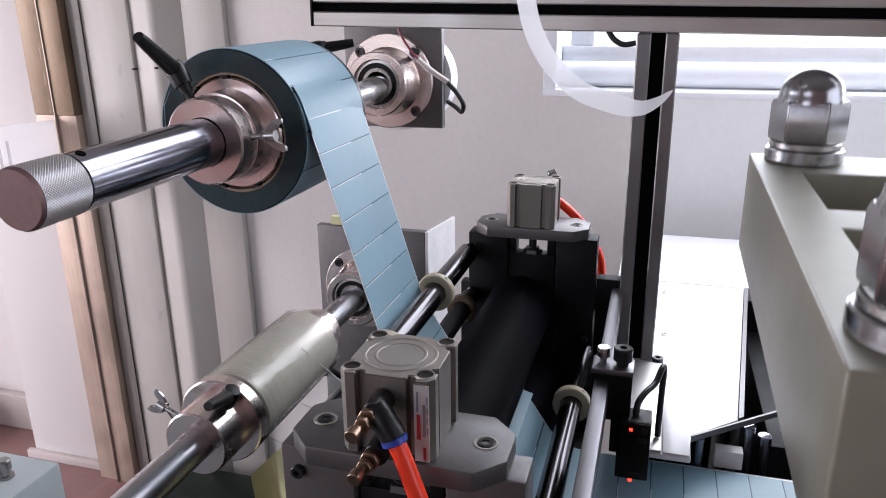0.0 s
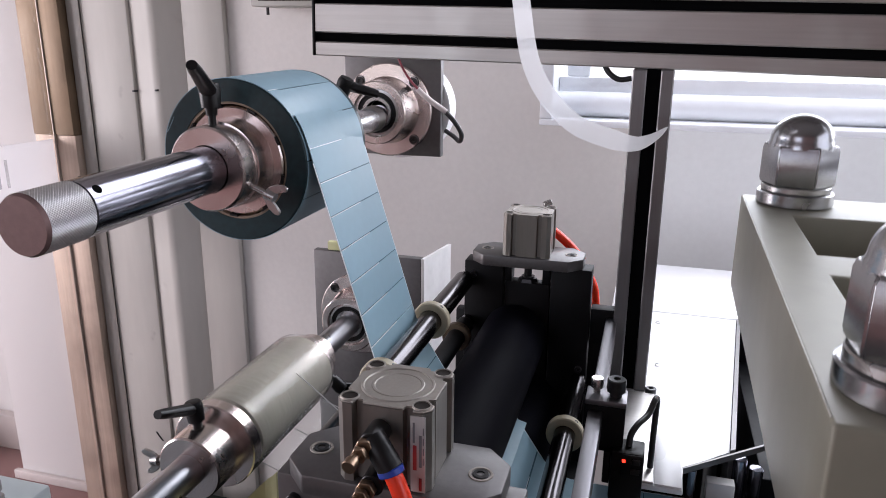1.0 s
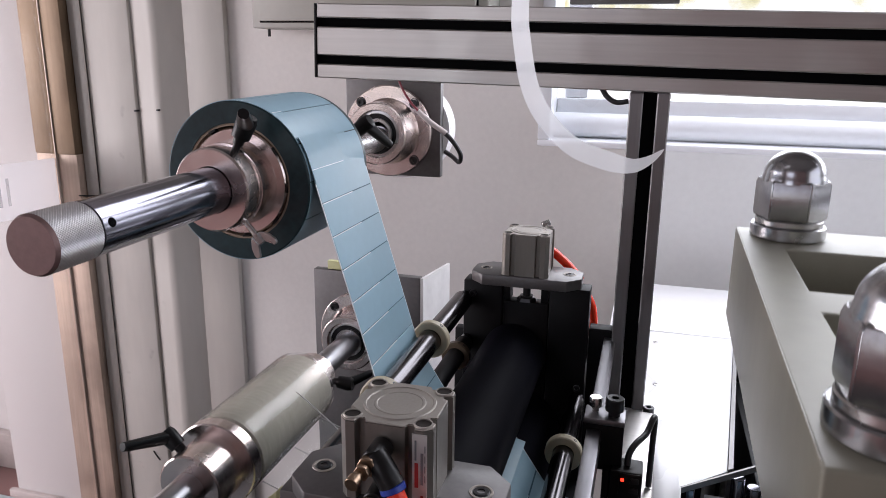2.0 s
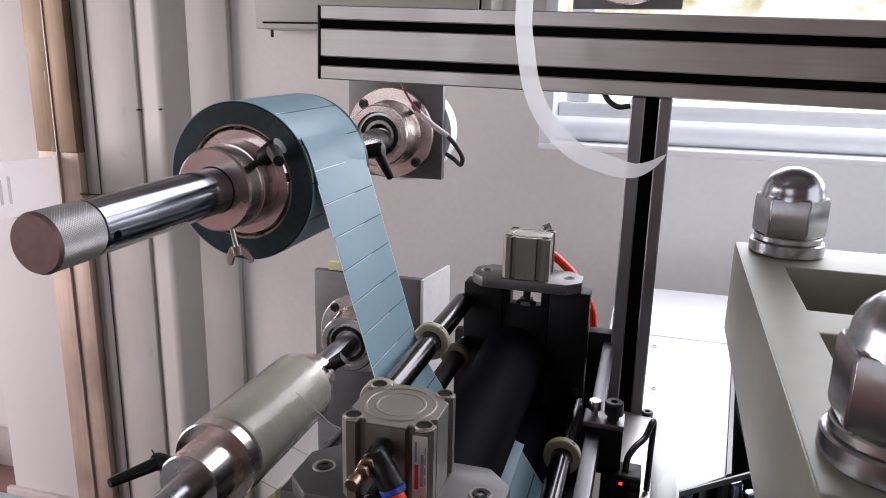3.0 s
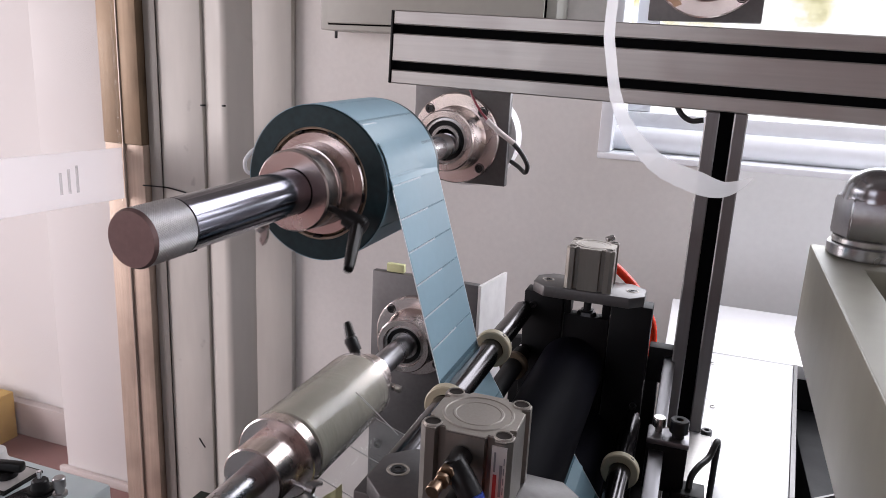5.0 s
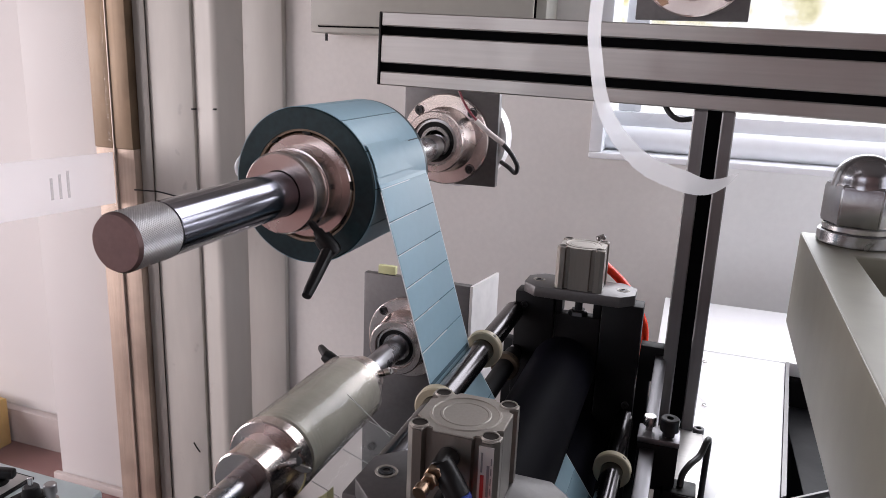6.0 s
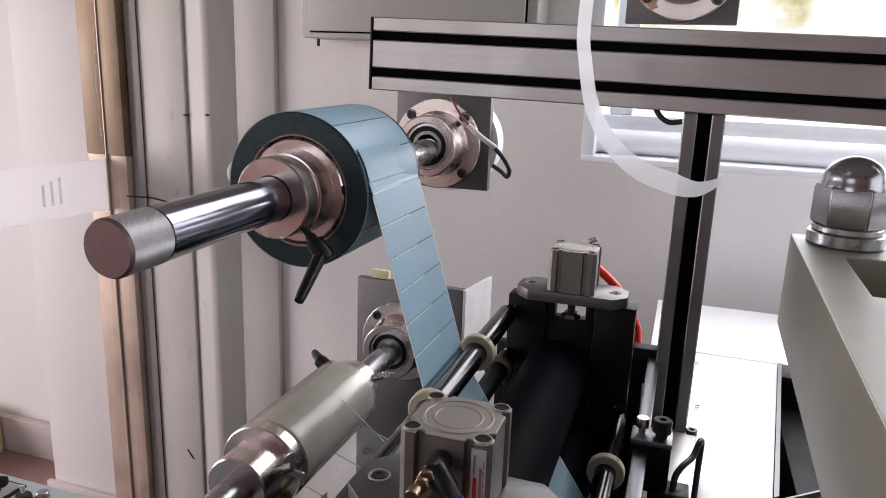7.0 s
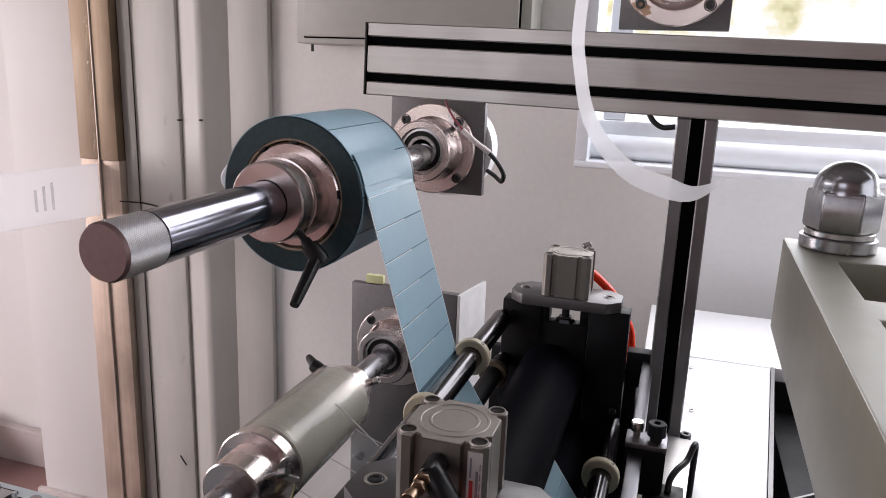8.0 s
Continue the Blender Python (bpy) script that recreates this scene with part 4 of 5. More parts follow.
def compact_cylinder(cy, label, front):
    """A square pneumatic cylinder on an eight-sided plate, with its fittings and tube."""
    t = thing("pneumatic_cylinder", pose(ST_X, cy, 1.138), label, "cylinder", "roller cylinders")
    part("mounting_plate", prism(octagon(0, 0, 0.062, 0.0285, 0.015), 0.0002, 0.0125, 0.0013), PLATE, t, "eight-sided grey steel plate")
    for sx in (-0.0475, 0.0475):
        part("counterbore", lathe([(0.0126, 0.0052), (0.0131, 0.0056), (0.0131, 0.0068), (0.0126, 0.0071)], 28, axis="z", closed=True), CYLTOP, t).location = (sx, 0, 0)
        cap_screw(t, Matrix.Translation((sx, 0, 0.0086)), 0.0047)
    # body outline with a groove near each corner
    h, e = 0.026, []
    q = [(-h + 0.004, -h), (-0.0168, -h), (-0.0160, -h + 0.0050), (-0.0118, -h + 0.0050), (-0.0110, -h + 0.0012), (0.0110, -h + 0.0012), (0.0118, -h + 0.0050), (0.0160, -h + 0.0050), (0.0168, -h), (h - 0.004, -h)]
    for k in range(4):
        c, s = (1, 0, -1, 0)[k], (0, 1, 0, -1)[k]
        e += [(x * c - y * s, x * s + y * c) for x, y in q]
    body = prism(e, 0.0127, 0.0588)
    part("body", body, CYL, t, "grey anodised extruded body").data.shade_flat()
    cap = prism(e, 0.0589, 0.0600, 0.0005)
    part("top_face", cap, CYLTOP, t).data.shade_flat()
    part("top_disc", lathe([(0.0601, 0), (0.0601, 0.0125), (0.0604, 0.013), (0.0604, 0.0142), (0.0601, 0.0147), (0.0601, 0.0185), (0.0607, 0.0190), (0.0607, 0.0200), (0.0600, 0.0205), (0.0598, 0)], 56, axis="z"), CYLTOP, t).data.shade_flat()
    for sx in (-0.02, 0.02):
        for sy in (-0.02, 0.02):
            # Flat disc on the top face; its dark colour replaces a hole's depth.
            part("bolt_hole", lathe([(0.0602, 0), (0.0602, 0.0040), (0.0603, 0.0043), (0.0601, 0.0044), (0.0601, 0)], 28, axis="z"), HOLE, t, "flat dark disc for a shaded bolt hole").location = (sx, sy, 0)
            part("hole_rim", lathe([(0.0600, 0.0044), (0.0609, 0.0044), (0.0609, 0.0050), (0.0600, 0.0053)], 28, axis="z", closed=True), CYLTOP, t).location = (sx, sy, 0)
    if front:
        lab = part("sticker", box((0.0158, -0.0268, 0.0135), (0.0238, -0.0262, 0.0575)), FOIL, t, "silver maker's sticker with red and grey print")
        part("red_print", box((0.0172, -0.02705, 0.0265), (0.0192, -0.02685, 0.041)), REDINK, lab)
        part("grey_print", box((0.0172, -0.02705, 0.0425), (0.0182, -0.02685, 0.054)), GREYINK, lab)
        part("grey_print", box((0.0205, -0.02705, 0.0285), (0.0220, -0.02685, 0.047)), GREYINK, lab)
        for k in range(4):
            part("grey_print", box((0.0226, -0.02705, 0.030 + 0.0058 * k), (0.0231, -0.02685, 0.034 + 0.0058 * k)), GREYINK, lab)
        part("red_print", box((0.0205, -0.02705, 0.0145), (0.0220, -0.02685, 0.022)), REDINK, lab)
    sg = -1 if front else 1
    for zz in (0.0465, 0.0225):
        x_, y_ = -0.001, sg * 0.027
        fit_ = part("speed_fitting", rod((x_, y_ - sg * 0.002, zz), (x_, y_ + sg * 0.013, zz - 0.001), 0.0062, 24), PLASTIC, t, "black push-in speed fitting")
        part("hex_nut", prism_hex((x_ - 0.002, y_ + sg * 0.013, zz - 0.002), sg, 0.0056, 0.0045), BRASS, fit_)
        part("lock_nut", prism_hex((x_ - 0.003, y_ + sg * 0.0185, zz - 0.003), sg, 0.0044, 0.0035), BRASS, fit_)
        part("needle", rod((x_ - 0.004, y_ + sg * 0.018, zz - 0.003), (x_ - 0.0048, y_ + sg * 0.030, zz - 0.0046), 0.0025, 16), BRASS, fit_)
        part("knob", rod((x_ - 0.0046, y_ + sg * 0.025, zz - 0.0040), (x_ - 0.0051, y_ + sg * 0.030, zz - 0.0048), 0.0038, 18), BRASS, fit_)
        if zz > 0.03 or not front:
            part("elbow", tube([(x_, y_ + sg * 0.009, zz), (x_ + 0.005, y_ + sg * 0.012, zz - 0.004), (x_ + 0.011, y_ + sg * 0.014, zz - 0.012)], 0.0068, 20), PLASTIC, fit_)
            part("collar", rod((x_ + 0.0105, y_ + sg * 0.0138, zz - 0.0115), (x_ + 0.0120, y_ + sg * 0.0145, zz - 0.0148), 0.0069, 24), BLUERING, fit_, "blue release collar")
            if front:
                pts = [(0.0105, -0.0410, 0.0325), (0.0145, -0.0425, 0.026), (0.0215, -0.045, 0.010), (0.030, -0.047, -0.012), (0.041, -0.047, -0.05), (0.043, -0.045, -0.12), (0.04, -0.035, -0.2355)]
                part("air_tube", tube(pts, 0.0048, 16), RED, t, "red air tube")
            elif zz > 0.03:
                pts = [(0.011, 0.0405, 0.033), (0.022, 0.044, 0.026), (0.040, 0.048, 0.010), (0.056, 0.050, -0.008)]
                part("air_tube", tube(pts, 0.0052, 16), RED, t, "red air tube")
            else:
                pts = [(0.011, 0.0405, 0.008), (0.05, 0.046, -0.01), (0.070, 0.048, -0.035), (0.075, 0.048, -0.07), (0.076, 0.040, -0.13)]
                part("air_tube", tube(pts, 0.0048, 16), RED, t, "red air tube")
    if not front:
        part("elbow", rod((0.010, 0.03, 0.060), (0.018, 0.034, 0.063), 0.004, 14), BOLTS, t)
    return t


def prism_hex(c, sg, r, n):
    b = bmesh.new()
    v0 = [b.verts.new((c[0] + r * math.cos(radians(60 * k)), c[1], c[2] + r * math.sin(radians(60 * k)))) for k in range(6)]
    v1 = [b.verts.new((v.co.x, c[1] + sg * n, v.co.z)) for v in v0]
    b.faces.new(v0), b.faces.new(v1[::-1])
    for k in range(6):
        b.faces.new((v0[k], v0[(k + 1) % 6], v1[(k + 1) % 6], v1[k]))
    bmesh.ops.bevel(b, geom=b.edges[:], offset=0.0004, segments=1, affect="EDGES")
    return b


FAR_Y, NEAR_Y = 0.0, -0.4435
side_frame(FAR_Y, "black steel side plate holding the far roller ends", BLACK)
side_frame(NEAR_Y, "dark grey steel side plate holding the near roller ends", PLATE)
compact_cylinder(FAR_Y, "small grey pneumatic cylinder on the far side plate", False)
compact_cylinder(NEAR_Y, "grey pneumatic cylinder with brass fittings and a red tube", True)

ROLL_Y0, ROLL_Y1 = NEAR_Y + 0.0145, FAR_Y - 0.0125


def roller(name, x, z, r, material, label, rings=(), journal=0.009, group="guide rollers", ring=None):
    ring = ring or CREAM
    t = thing(name, pose(x, 0, z), label, "roller", group)
    part("journal", rod((0, ROLL_Y0, 0), (0, ROLL_Y1, 0), journal, 24), ROD, t)
    part("barrel", lathe([(ROLL_Y0 + 0.012, 0), (ROLL_Y0 + 0.012, r - 0.002), (ROLL_Y0 + 0.014, r), (ROLL_Y1 - 0.014, r), (ROLL_Y1 - 0.012, r - 0.002), (ROLL_Y1 - 0.012, 0)], 64), material, t)
    for y in rings:
        rr = 0.0184 if ring is CREAM else 0.0158
        part("stop_ring", lathe([(y - 0.005, r + 0.0004), (y - 0.005, rr - 0.0012), (y - 0.0038, rr), (y + 0.0038, rr), (y + 0.005, rr - 0.0012), (y + 0.005, r + 0.0004)], 48, closed=True), ring, t, "nylon stop ring")
        cap_screw(t, Matrix.Translation((0, y, 0)) @ Matrix.Rotation(radians(35), 4, "Y") @ Matrix.Translation((0, 0, rr - 0.0016)), 0.0018, "set_screw")
    return t


GX, GZ, GR = -0.021, 1.1165, 0.0112
roller("guide_roller", GX, GZ, GR, ROD, "dark polished guide roller with two cream stop rings", (-0.150, -0.287), 0.008)
roller("guide_roller", -0.018, 1.064, 0.010, BLACK, "lower black guide roller with a brown stop ring", (-0.062,), 0.008, "guide rollers", DARKNYLON)
roller("guide_roller", 0.113, 1.008, 0.0105, ROD, "polished guide roller beside the sensor rail", (-0.138,), 0.008)
rubber = roller("rubber_roller", 0.040, 1.059, 0.036, RUBBER, "large black rubber pressure roller", (), 0.012, "press rollers")
rubber2 = roller("steel_roller", 0.052, 0.972, 0.044, RUBBER, "black drive roller below the rubber roller", (), 0.012, "press rollers")

# sensor rail with its clamp and photo sensor
RAILSTEEL = mat("dull_rail_steel", (0.24, 0.235, 0.25), 0.4, 1.0, 0.08, 200, 0.05, (1, 0.1, 1), 0.08)
rail = thing("sensor_rail", pose(0, 0, 0), "flat grey steel rail carrying the sensor clamp", "rail")
part("bar", box((0.1385, -0.47, 1.060), (0.1505, 0.012, 1.083), 0.0012), RAILSTEEL, rail)
part("end_bracket", box((0.1215, -0.006, 1.05), (0.152, 0.012, 1.092), 0.0015), BLACK, rail)
part("end_bracket", box((0.1215, -0.47, 0.9005), (0.152, -0.44, 1.058), 0.0015), BLACK, rail)
clamp = thing("sensor_clamp", pose(0.152, -0.212, 1.088), "dark clamp block with a steel cap and two screws", "clamp")
part("block", box((-0.016, -0.012, -0.042), (0.017, 0.012, -0.0005), 0.001), BLACK, clamp)
part("cap", box((-0.0165, -0.013, 0.0), (0.0175, 0.013, 0.005), 0.001), RAILSTEEL, clamp)
part("screw", lathe([(0.005, 0), (0.005, 0.003), (0.010, 0.003), (0.010, 0.0055), (0.017, 0.0055), (0.018, 0.005), (0.018, 0)], 24, axis="z"), BOLTS, clamp).location = (-0.008, 0.003, 0)
part("screw", lathe([(0.005, 0), (0.005, 0.005), (0.010, 0.005), (0.010, 0.0078), (0.020, 0.0078), (0.021, 0.007), (0.021, 0.003), (0.016, 0.003), (0.016, 0)], 24, axis="z"), BOLT, clamp).location = (0.008, -0.001, 0)
sensor = thing("photo_sensor", pose(0.174, -0.222, 0.997), "black photo sensor with a red indicator light and two keys", "sensor")
part("body", box((-0.014, -0.010, 0.0), (0.013, 0.014, 0.055), 0.0015), PLASTIC, sensor)
part("bracket", box((-0.020, -0.007, 0.022), (-0.0142, 0.012, 0.052), 0.001), BLACK, sensor)
part("lid", box((-0.006, -0.0115, 0.034), (0.0125, -0.0102, 0.0545), 0.0006), PLASTIC, sensor)
part("key", box((0.003, -0.0132, 0.0465), (0.010, -0.0116, 0.0515), 0.0005), BOLT, sensor, "grey key")
part("key", box((0.003, -0.0132, 0.0375), (0.010, -0.0116, 0.0425), 0.0005), BOLT, sensor, "grey key")
part("led", box((-0.0045, -0.0126, 0.0475), (-0.0018, -0.0116, 0.0500), 0.0003), LED, sensor, "glowing red light")
part("window_lens", box((-0.004, -0.0112, 0.006), (0.006, -0.0101, 0.0085), 0.0003), BOLT, sensor)
part("emitter", rod((-0.001, -0.0085, -0.0025), (-0.001, -0.0085, 0.0005), 0.0016, 12), LED, sensor, "glowing red emitter")
part("cable", tube([(0.0, 0.002, 0.055), (0.001, 0.006, 0.064), (0.006, 0.016, 0.069), (0.014, 0.032, 0.071), (0.019, 0.046, 0.0785), (0.021, 0.054, 0.074), (0.0205, 0.050, 0.05), (0.020, 0.044, 0.0125)], 0.0027, 12), CABLE, sensor)

# ---- the web: liner and labels ----
WEB_Y0, WEB_Y1 = -0.2652, -0.1585
PITCH, LAB = 0.0283, 0.0274
CX, CZ = -0.1533, 1.2838
dirv = Vector((GX - CX, GZ - CZ))
phi = math.asin((ROLL_R + GR + 0.0004) / dirv.length)
ang = math.atan2(dirv.y, dirv.x) - phi
wd = Vector((math.cos(ang), math.sin(ang)))
wn = Vector((-wd.y, wd.x))
P0 = Vector((CX, CZ)) + wn * (ROLL_R + 0.0002)
P1 = Vector((GX, GZ)) - wn * (GR + 0.0002)


NIP_Z = 1.0090


def web_path():
    """Points (x, z) of the web from deep in the roll, down to the guide roller, through the nip and out along the bed."""
    pts = []
    a0 = math.atan2(wn.y, wn.x)
    for k in range(60, 0, -1):
        a = a0 + radians(4) * k
        rr = ROLL_R - 0.0026
        pts.append(Vector((CX + rr * math.cos(a), CZ + rr * math.sin(a))))
    pts.append(P0 - wn * 0.0026)
    pts.append(P0 + wd * 0.0060 - wn * 0.0026)
    pts.append(P0 + wd * 0.0090)
    pts.append(P1)
    a1 = math.atan2(-wn.y, -wn.x)
    for k in range(1, 7):
        a = a1 + radians(4.5) * k
        pts.append(Vector((GX + (GR + 0.0002) * math.cos(a), GZ + (GR + 0.0002) * math.sin(a))))
    pts += [Vector((0.018, 1.0330)), Vector((0.040, NIP_Z)), Vector((0.058, 1.0290)), Vector((0.0650, 1.0325)), Vector((0.0960, 0.9865)), Vector((0.108, 0.9750)), Vector((0.122, 0.9705)), Vector((0.16, 0.970)), Vector((0.9, 0.970))]
    return pts


WEB = web_path()
LEN = [0.0]
for p_a, p_b in zip(WEB, WEB[1:]):
    LEN.append(LEN[-1] + (p_b - p_a).length)
S0 = LEN[60]     # the arc length at which the web leaves the roll


def web_at(s):
    s = min(max(s, 0.0), LEN[-1] - 1e-5)
    for k in range(len(LEN) - 1):
        if s <= LEN[k + 1]:
            return WEB[k].lerp(WEB[k + 1], (s - LEN[k]) / (LEN[k + 1] - LEN[k]))
    return WEB[-1]


def web_pose(s):
    p, a, b = web_at(s), web_at(s - LAB * 0.42), web_at(s + LAB * 0.42)
    d = b - a
    mid = (a + b + 2 * p) / 4
    return pose(mid.x, (WEB_Y0 + WEB_Y1) / 2, mid.y, 0, -math.degrees(math.atan2(d.y, d.x)), 0)


liner = thing("label_liner", pose(0, 0, 0), "glossy pale liner web running from the roll through the rollers", "label web")
lm = bmesh.new()
prev_ = None
ss = [S0 + 0.020 + 0.004 * k for k in range(int((LEN[-1] - S0 - 0.02) / 0.004))]
for s_ in ss:
    c_ = web_at(s_)
    d_ = (web_at(s_ + 0.002) - web_at(s_ - 0.002)).normalized()
    n_ = Vector((-d_.y, d_.x))
    in_, out_ = c_ - n_ * 0.0002, c_ - n_ * 0.0004
    ring_ = [lm.verts.new((in_.x, WEB_Y0, in_.y)), lm.verts.new((in_.x, WEB_Y1, in_.y)), lm.verts.new((out_.x, WEB_Y1, out_.y)), lm.verts.new((out_.x, WEB_Y0, out_.y))]
    if prev_:
        for k in range(4):
            lm.faces.new((prev_[k], prev_[(k + 1) % 4], ring_[(k + 1) % 4], ring_[k]))
    prev_ = ring_
part("web", lm, LINER, liner)
stub = bmesh.new()
prev_ = None
for k_ in range(-6, 9):
    if k_ < 0:
        a_ = math.atan2(wn.y, wn.x) - k_ * radians(3.0)
        c_, n_ = Vector((CX + (ROLL_R + 0.0003) * math.cos(a_), CZ + (ROLL_R + 0.0003) * math.sin(a_))), Vector((math.cos(a_), math.sin(a_)))
    else:
        c_, n_ = P0 + wd * (0.0076 * k_ / 8), wn
    ring_ = [stub.verts.new((q_.x, y_, q_.y)) for q_, y_ in ((c_ + n_ * 0.0003, WEB_Y0), (c_ + n_ * 0.0003, WEB_Y1), (c_ - n_ * 0.0003, WEB_Y1), (c_ - n_ * 0.0003, WEB_Y0))]
    if prev_:
        for k in range(4):
            stub.faces.new((prev_[k], prev_[(k + 1) % 4], ring_[(k + 1) % 4], ring_[k]))
    else:
        stub.faces.new(ring_[::-1])
    prev_ = ring_
stub.faces.new(prev_)
part("leaving_label", stub, BLUE, liner, "pale blue label leaving the roll")
gap_ = bmesh.new()
q0_, q1_ = P0 + wd * 0.0086 - wn * 0.0002, P0 + wd * 0.0205 - wn * 0.0002
v_ = [gap_.verts.new((q_.x - wn.x * e_, y_, q_.y - wn.y * e_)) for e_ in (0.0, 0.0003) for q_, y_ in ((q0_, WEB_Y0), (q0_, WEB_Y1), (q1_, WEB_Y1), (q1_, WEB_Y0))]
for f_ in ((0, 1, 2, 3), (7, 6, 5, 4), (0, 4, 5, 1), (1, 5, 6, 2), (2, 6, 7, 3), (3, 7, 4, 0)):
    gap_.faces.new([v_[i_] for i_ in f_])
part("leaving_label", gap_, BLUE, liner)
for y0_, y1_ in ((WEB_Y0 - 0.0012, WEB_Y0 - 0.0001), (WEB_Y1 + 0.0001, WEB_Y1 + 0.0012)):
    lm = bmesh.new()
    prev_ = None
    for s_ in ss:
        c_ = web_at(s_)
        d_ = (web_at(s_ + 0.002) - web_at(s_ - 0.002)).normalized()
        n_ = Vector((-d_.y, d_.x))
        in_, out_ = c_ + n_ * 0.0002, c_ - n_ * 0.0004
        ring_ = [lm.verts.new((in_.x, y0_, in_.y)), lm.verts.new((in_.x, y1_, in_.y)), lm.verts.new((out_.x, y1_, out_.y)), lm.verts.new((out_.x, y0_, out_.y))]
        if prev_:
            for k in range(4):
                lm.faces.new((prev_[k], prev_[(k + 1) % 4], ring_[(k + 1) % 4], ring_[k]))
        prev_ = ring_
    part("edge", lm, LINEREDGE, liner, "pale edge of the liner")

hw = (WEB_Y1 - WEB_Y0) / 2
first = thing("label", web_pose(S0), "pale blue blank label on the moving web", "label", "labels on the web")
part("face", box((-LAB / 2, -hw, 0.0), (LAB / 2, hw, 0.0004), 0.00015, None, 1), BLUE, first)
# Pale strip paints the bright gloss seen in the gaps between labels.
part("cut_edge", box((-LAB / 2 - 0.0003, -hw, 0.0001), (-LAB / 2 + 0.0004, hw * 0.15, 0.0008), 0.0001, None, 1), LINEREDGE, first, "pale strip for the glint at the label's edge")
LABELS = [first]
DRIFT = (0.0, 0.0, 0.0, 0.0, 0.0033, 0.0066, 0.0099)   # slack taken up after each feed
LABEL_S = [S0 + 0.0081 - PITCH / 2 - 6 * PITCH]
for k in range(1, 34):
    LABEL_S.append(LABEL_S[0] + k * PITCH)
    LABELS.append(copy_thing(first, web_pose(LABEL_S[-1])))

# ---- the press head ----
HEAD_Z = 1.241
head = thing("stamping_press", pose(0.261, -0.02, HEAD_Z, 0, 0, -1.35), "grey-green painted cast press head with pockets and dome nuts", "press head")


def casting():
    """A thick cast plate with open pockets between ribs; origin at its far inner top corner."""
    xs = [0.0, 0.036, 0.140, 0.165, 0.265, 0.29]
    ys = [0.0, -0.028, -0.062, -0.087, -0.212, -0.262, -0.387, -0.412, -0.447, -0.475]
    holes = {(1, 3), (3, 3), (1, 5), (3, 5)}
    holes |= {(3, 1), (3, 7)}
    b = bmesh.new()
    grid = {}
    def vert(i, j, z):
        key = (i, j, z)
        if key not in grid:
            grid[key] = b.verts.new((xs[i], ys[j], z))
        return grid[key]
    nx, ny = len(xs) - 1, len(ys) - 1
    T, F, B = 0.0, -0.058, -0.095
    for i in range(nx):
        for j in range(ny):
            z = F if (i, j) in holes else T
            b.faces.new([vert(i, j, z), vert(i + 1, j, z), vert(i + 1, j + 1, z), vert(i, j + 1, z)])
            b.faces.new([vert(i, j + 1, B), vert(i + 1, j + 1, B), vert(i + 1, j, B), vert(i, j, B)])
            for di, dj, c0, c1 in ((1, 0, (1, 0), (1, 1)), (0, 1, (0, 1), (1, 1))):
                i2, j2 = i + di, j + dj
                if i2 < nx and j2 < ny:
                    z2 = F if (i2, j2) in holes else T
                    if z2 != z:
                        b.faces.new([vert(i + c0[0], j + c0[1], z), vert(i + c1[0], j + c1[1], z), vert(i + c1[0], j + c1[1], z2), vert(i + c0[0], j + c0[1], z2)])
    for i in range(nx):
        for j, o in ((0, 0), (ny, 0)):
            b.faces.new([vert(i, j, T), vert(i + 1, j, T), vert(i + 1, j, B), vert(i, j, B)])
    for j in range(ny):
        for i in (0, nx):
            b.faces.new([vert(i, j, T), vert(i, j + 1, T), vert(i, j + 1, B), vert(i, j, B)])
    bmesh.ops.recalc_face_normals(b, faces=b.faces)
    sharp = [e for e in b.edges if len(e.link_faces) == 2 and e.calc_face_angle() > 0.5]
    bmesh.ops.bevel(b, geom=sharp, offset=0.0022, segments=3, affect="EDGES", profile=0.5, clamp_overlap=True)
    return b


part("casting", casting(), PAINT, head, "grey-green painted casting")


part("worn_edge", box((0.0002, -0.468, -0.0009), (0.0010, -0.008, -0.0002), 0.0002, None, 1), CHIP, head, "pale worn edge")


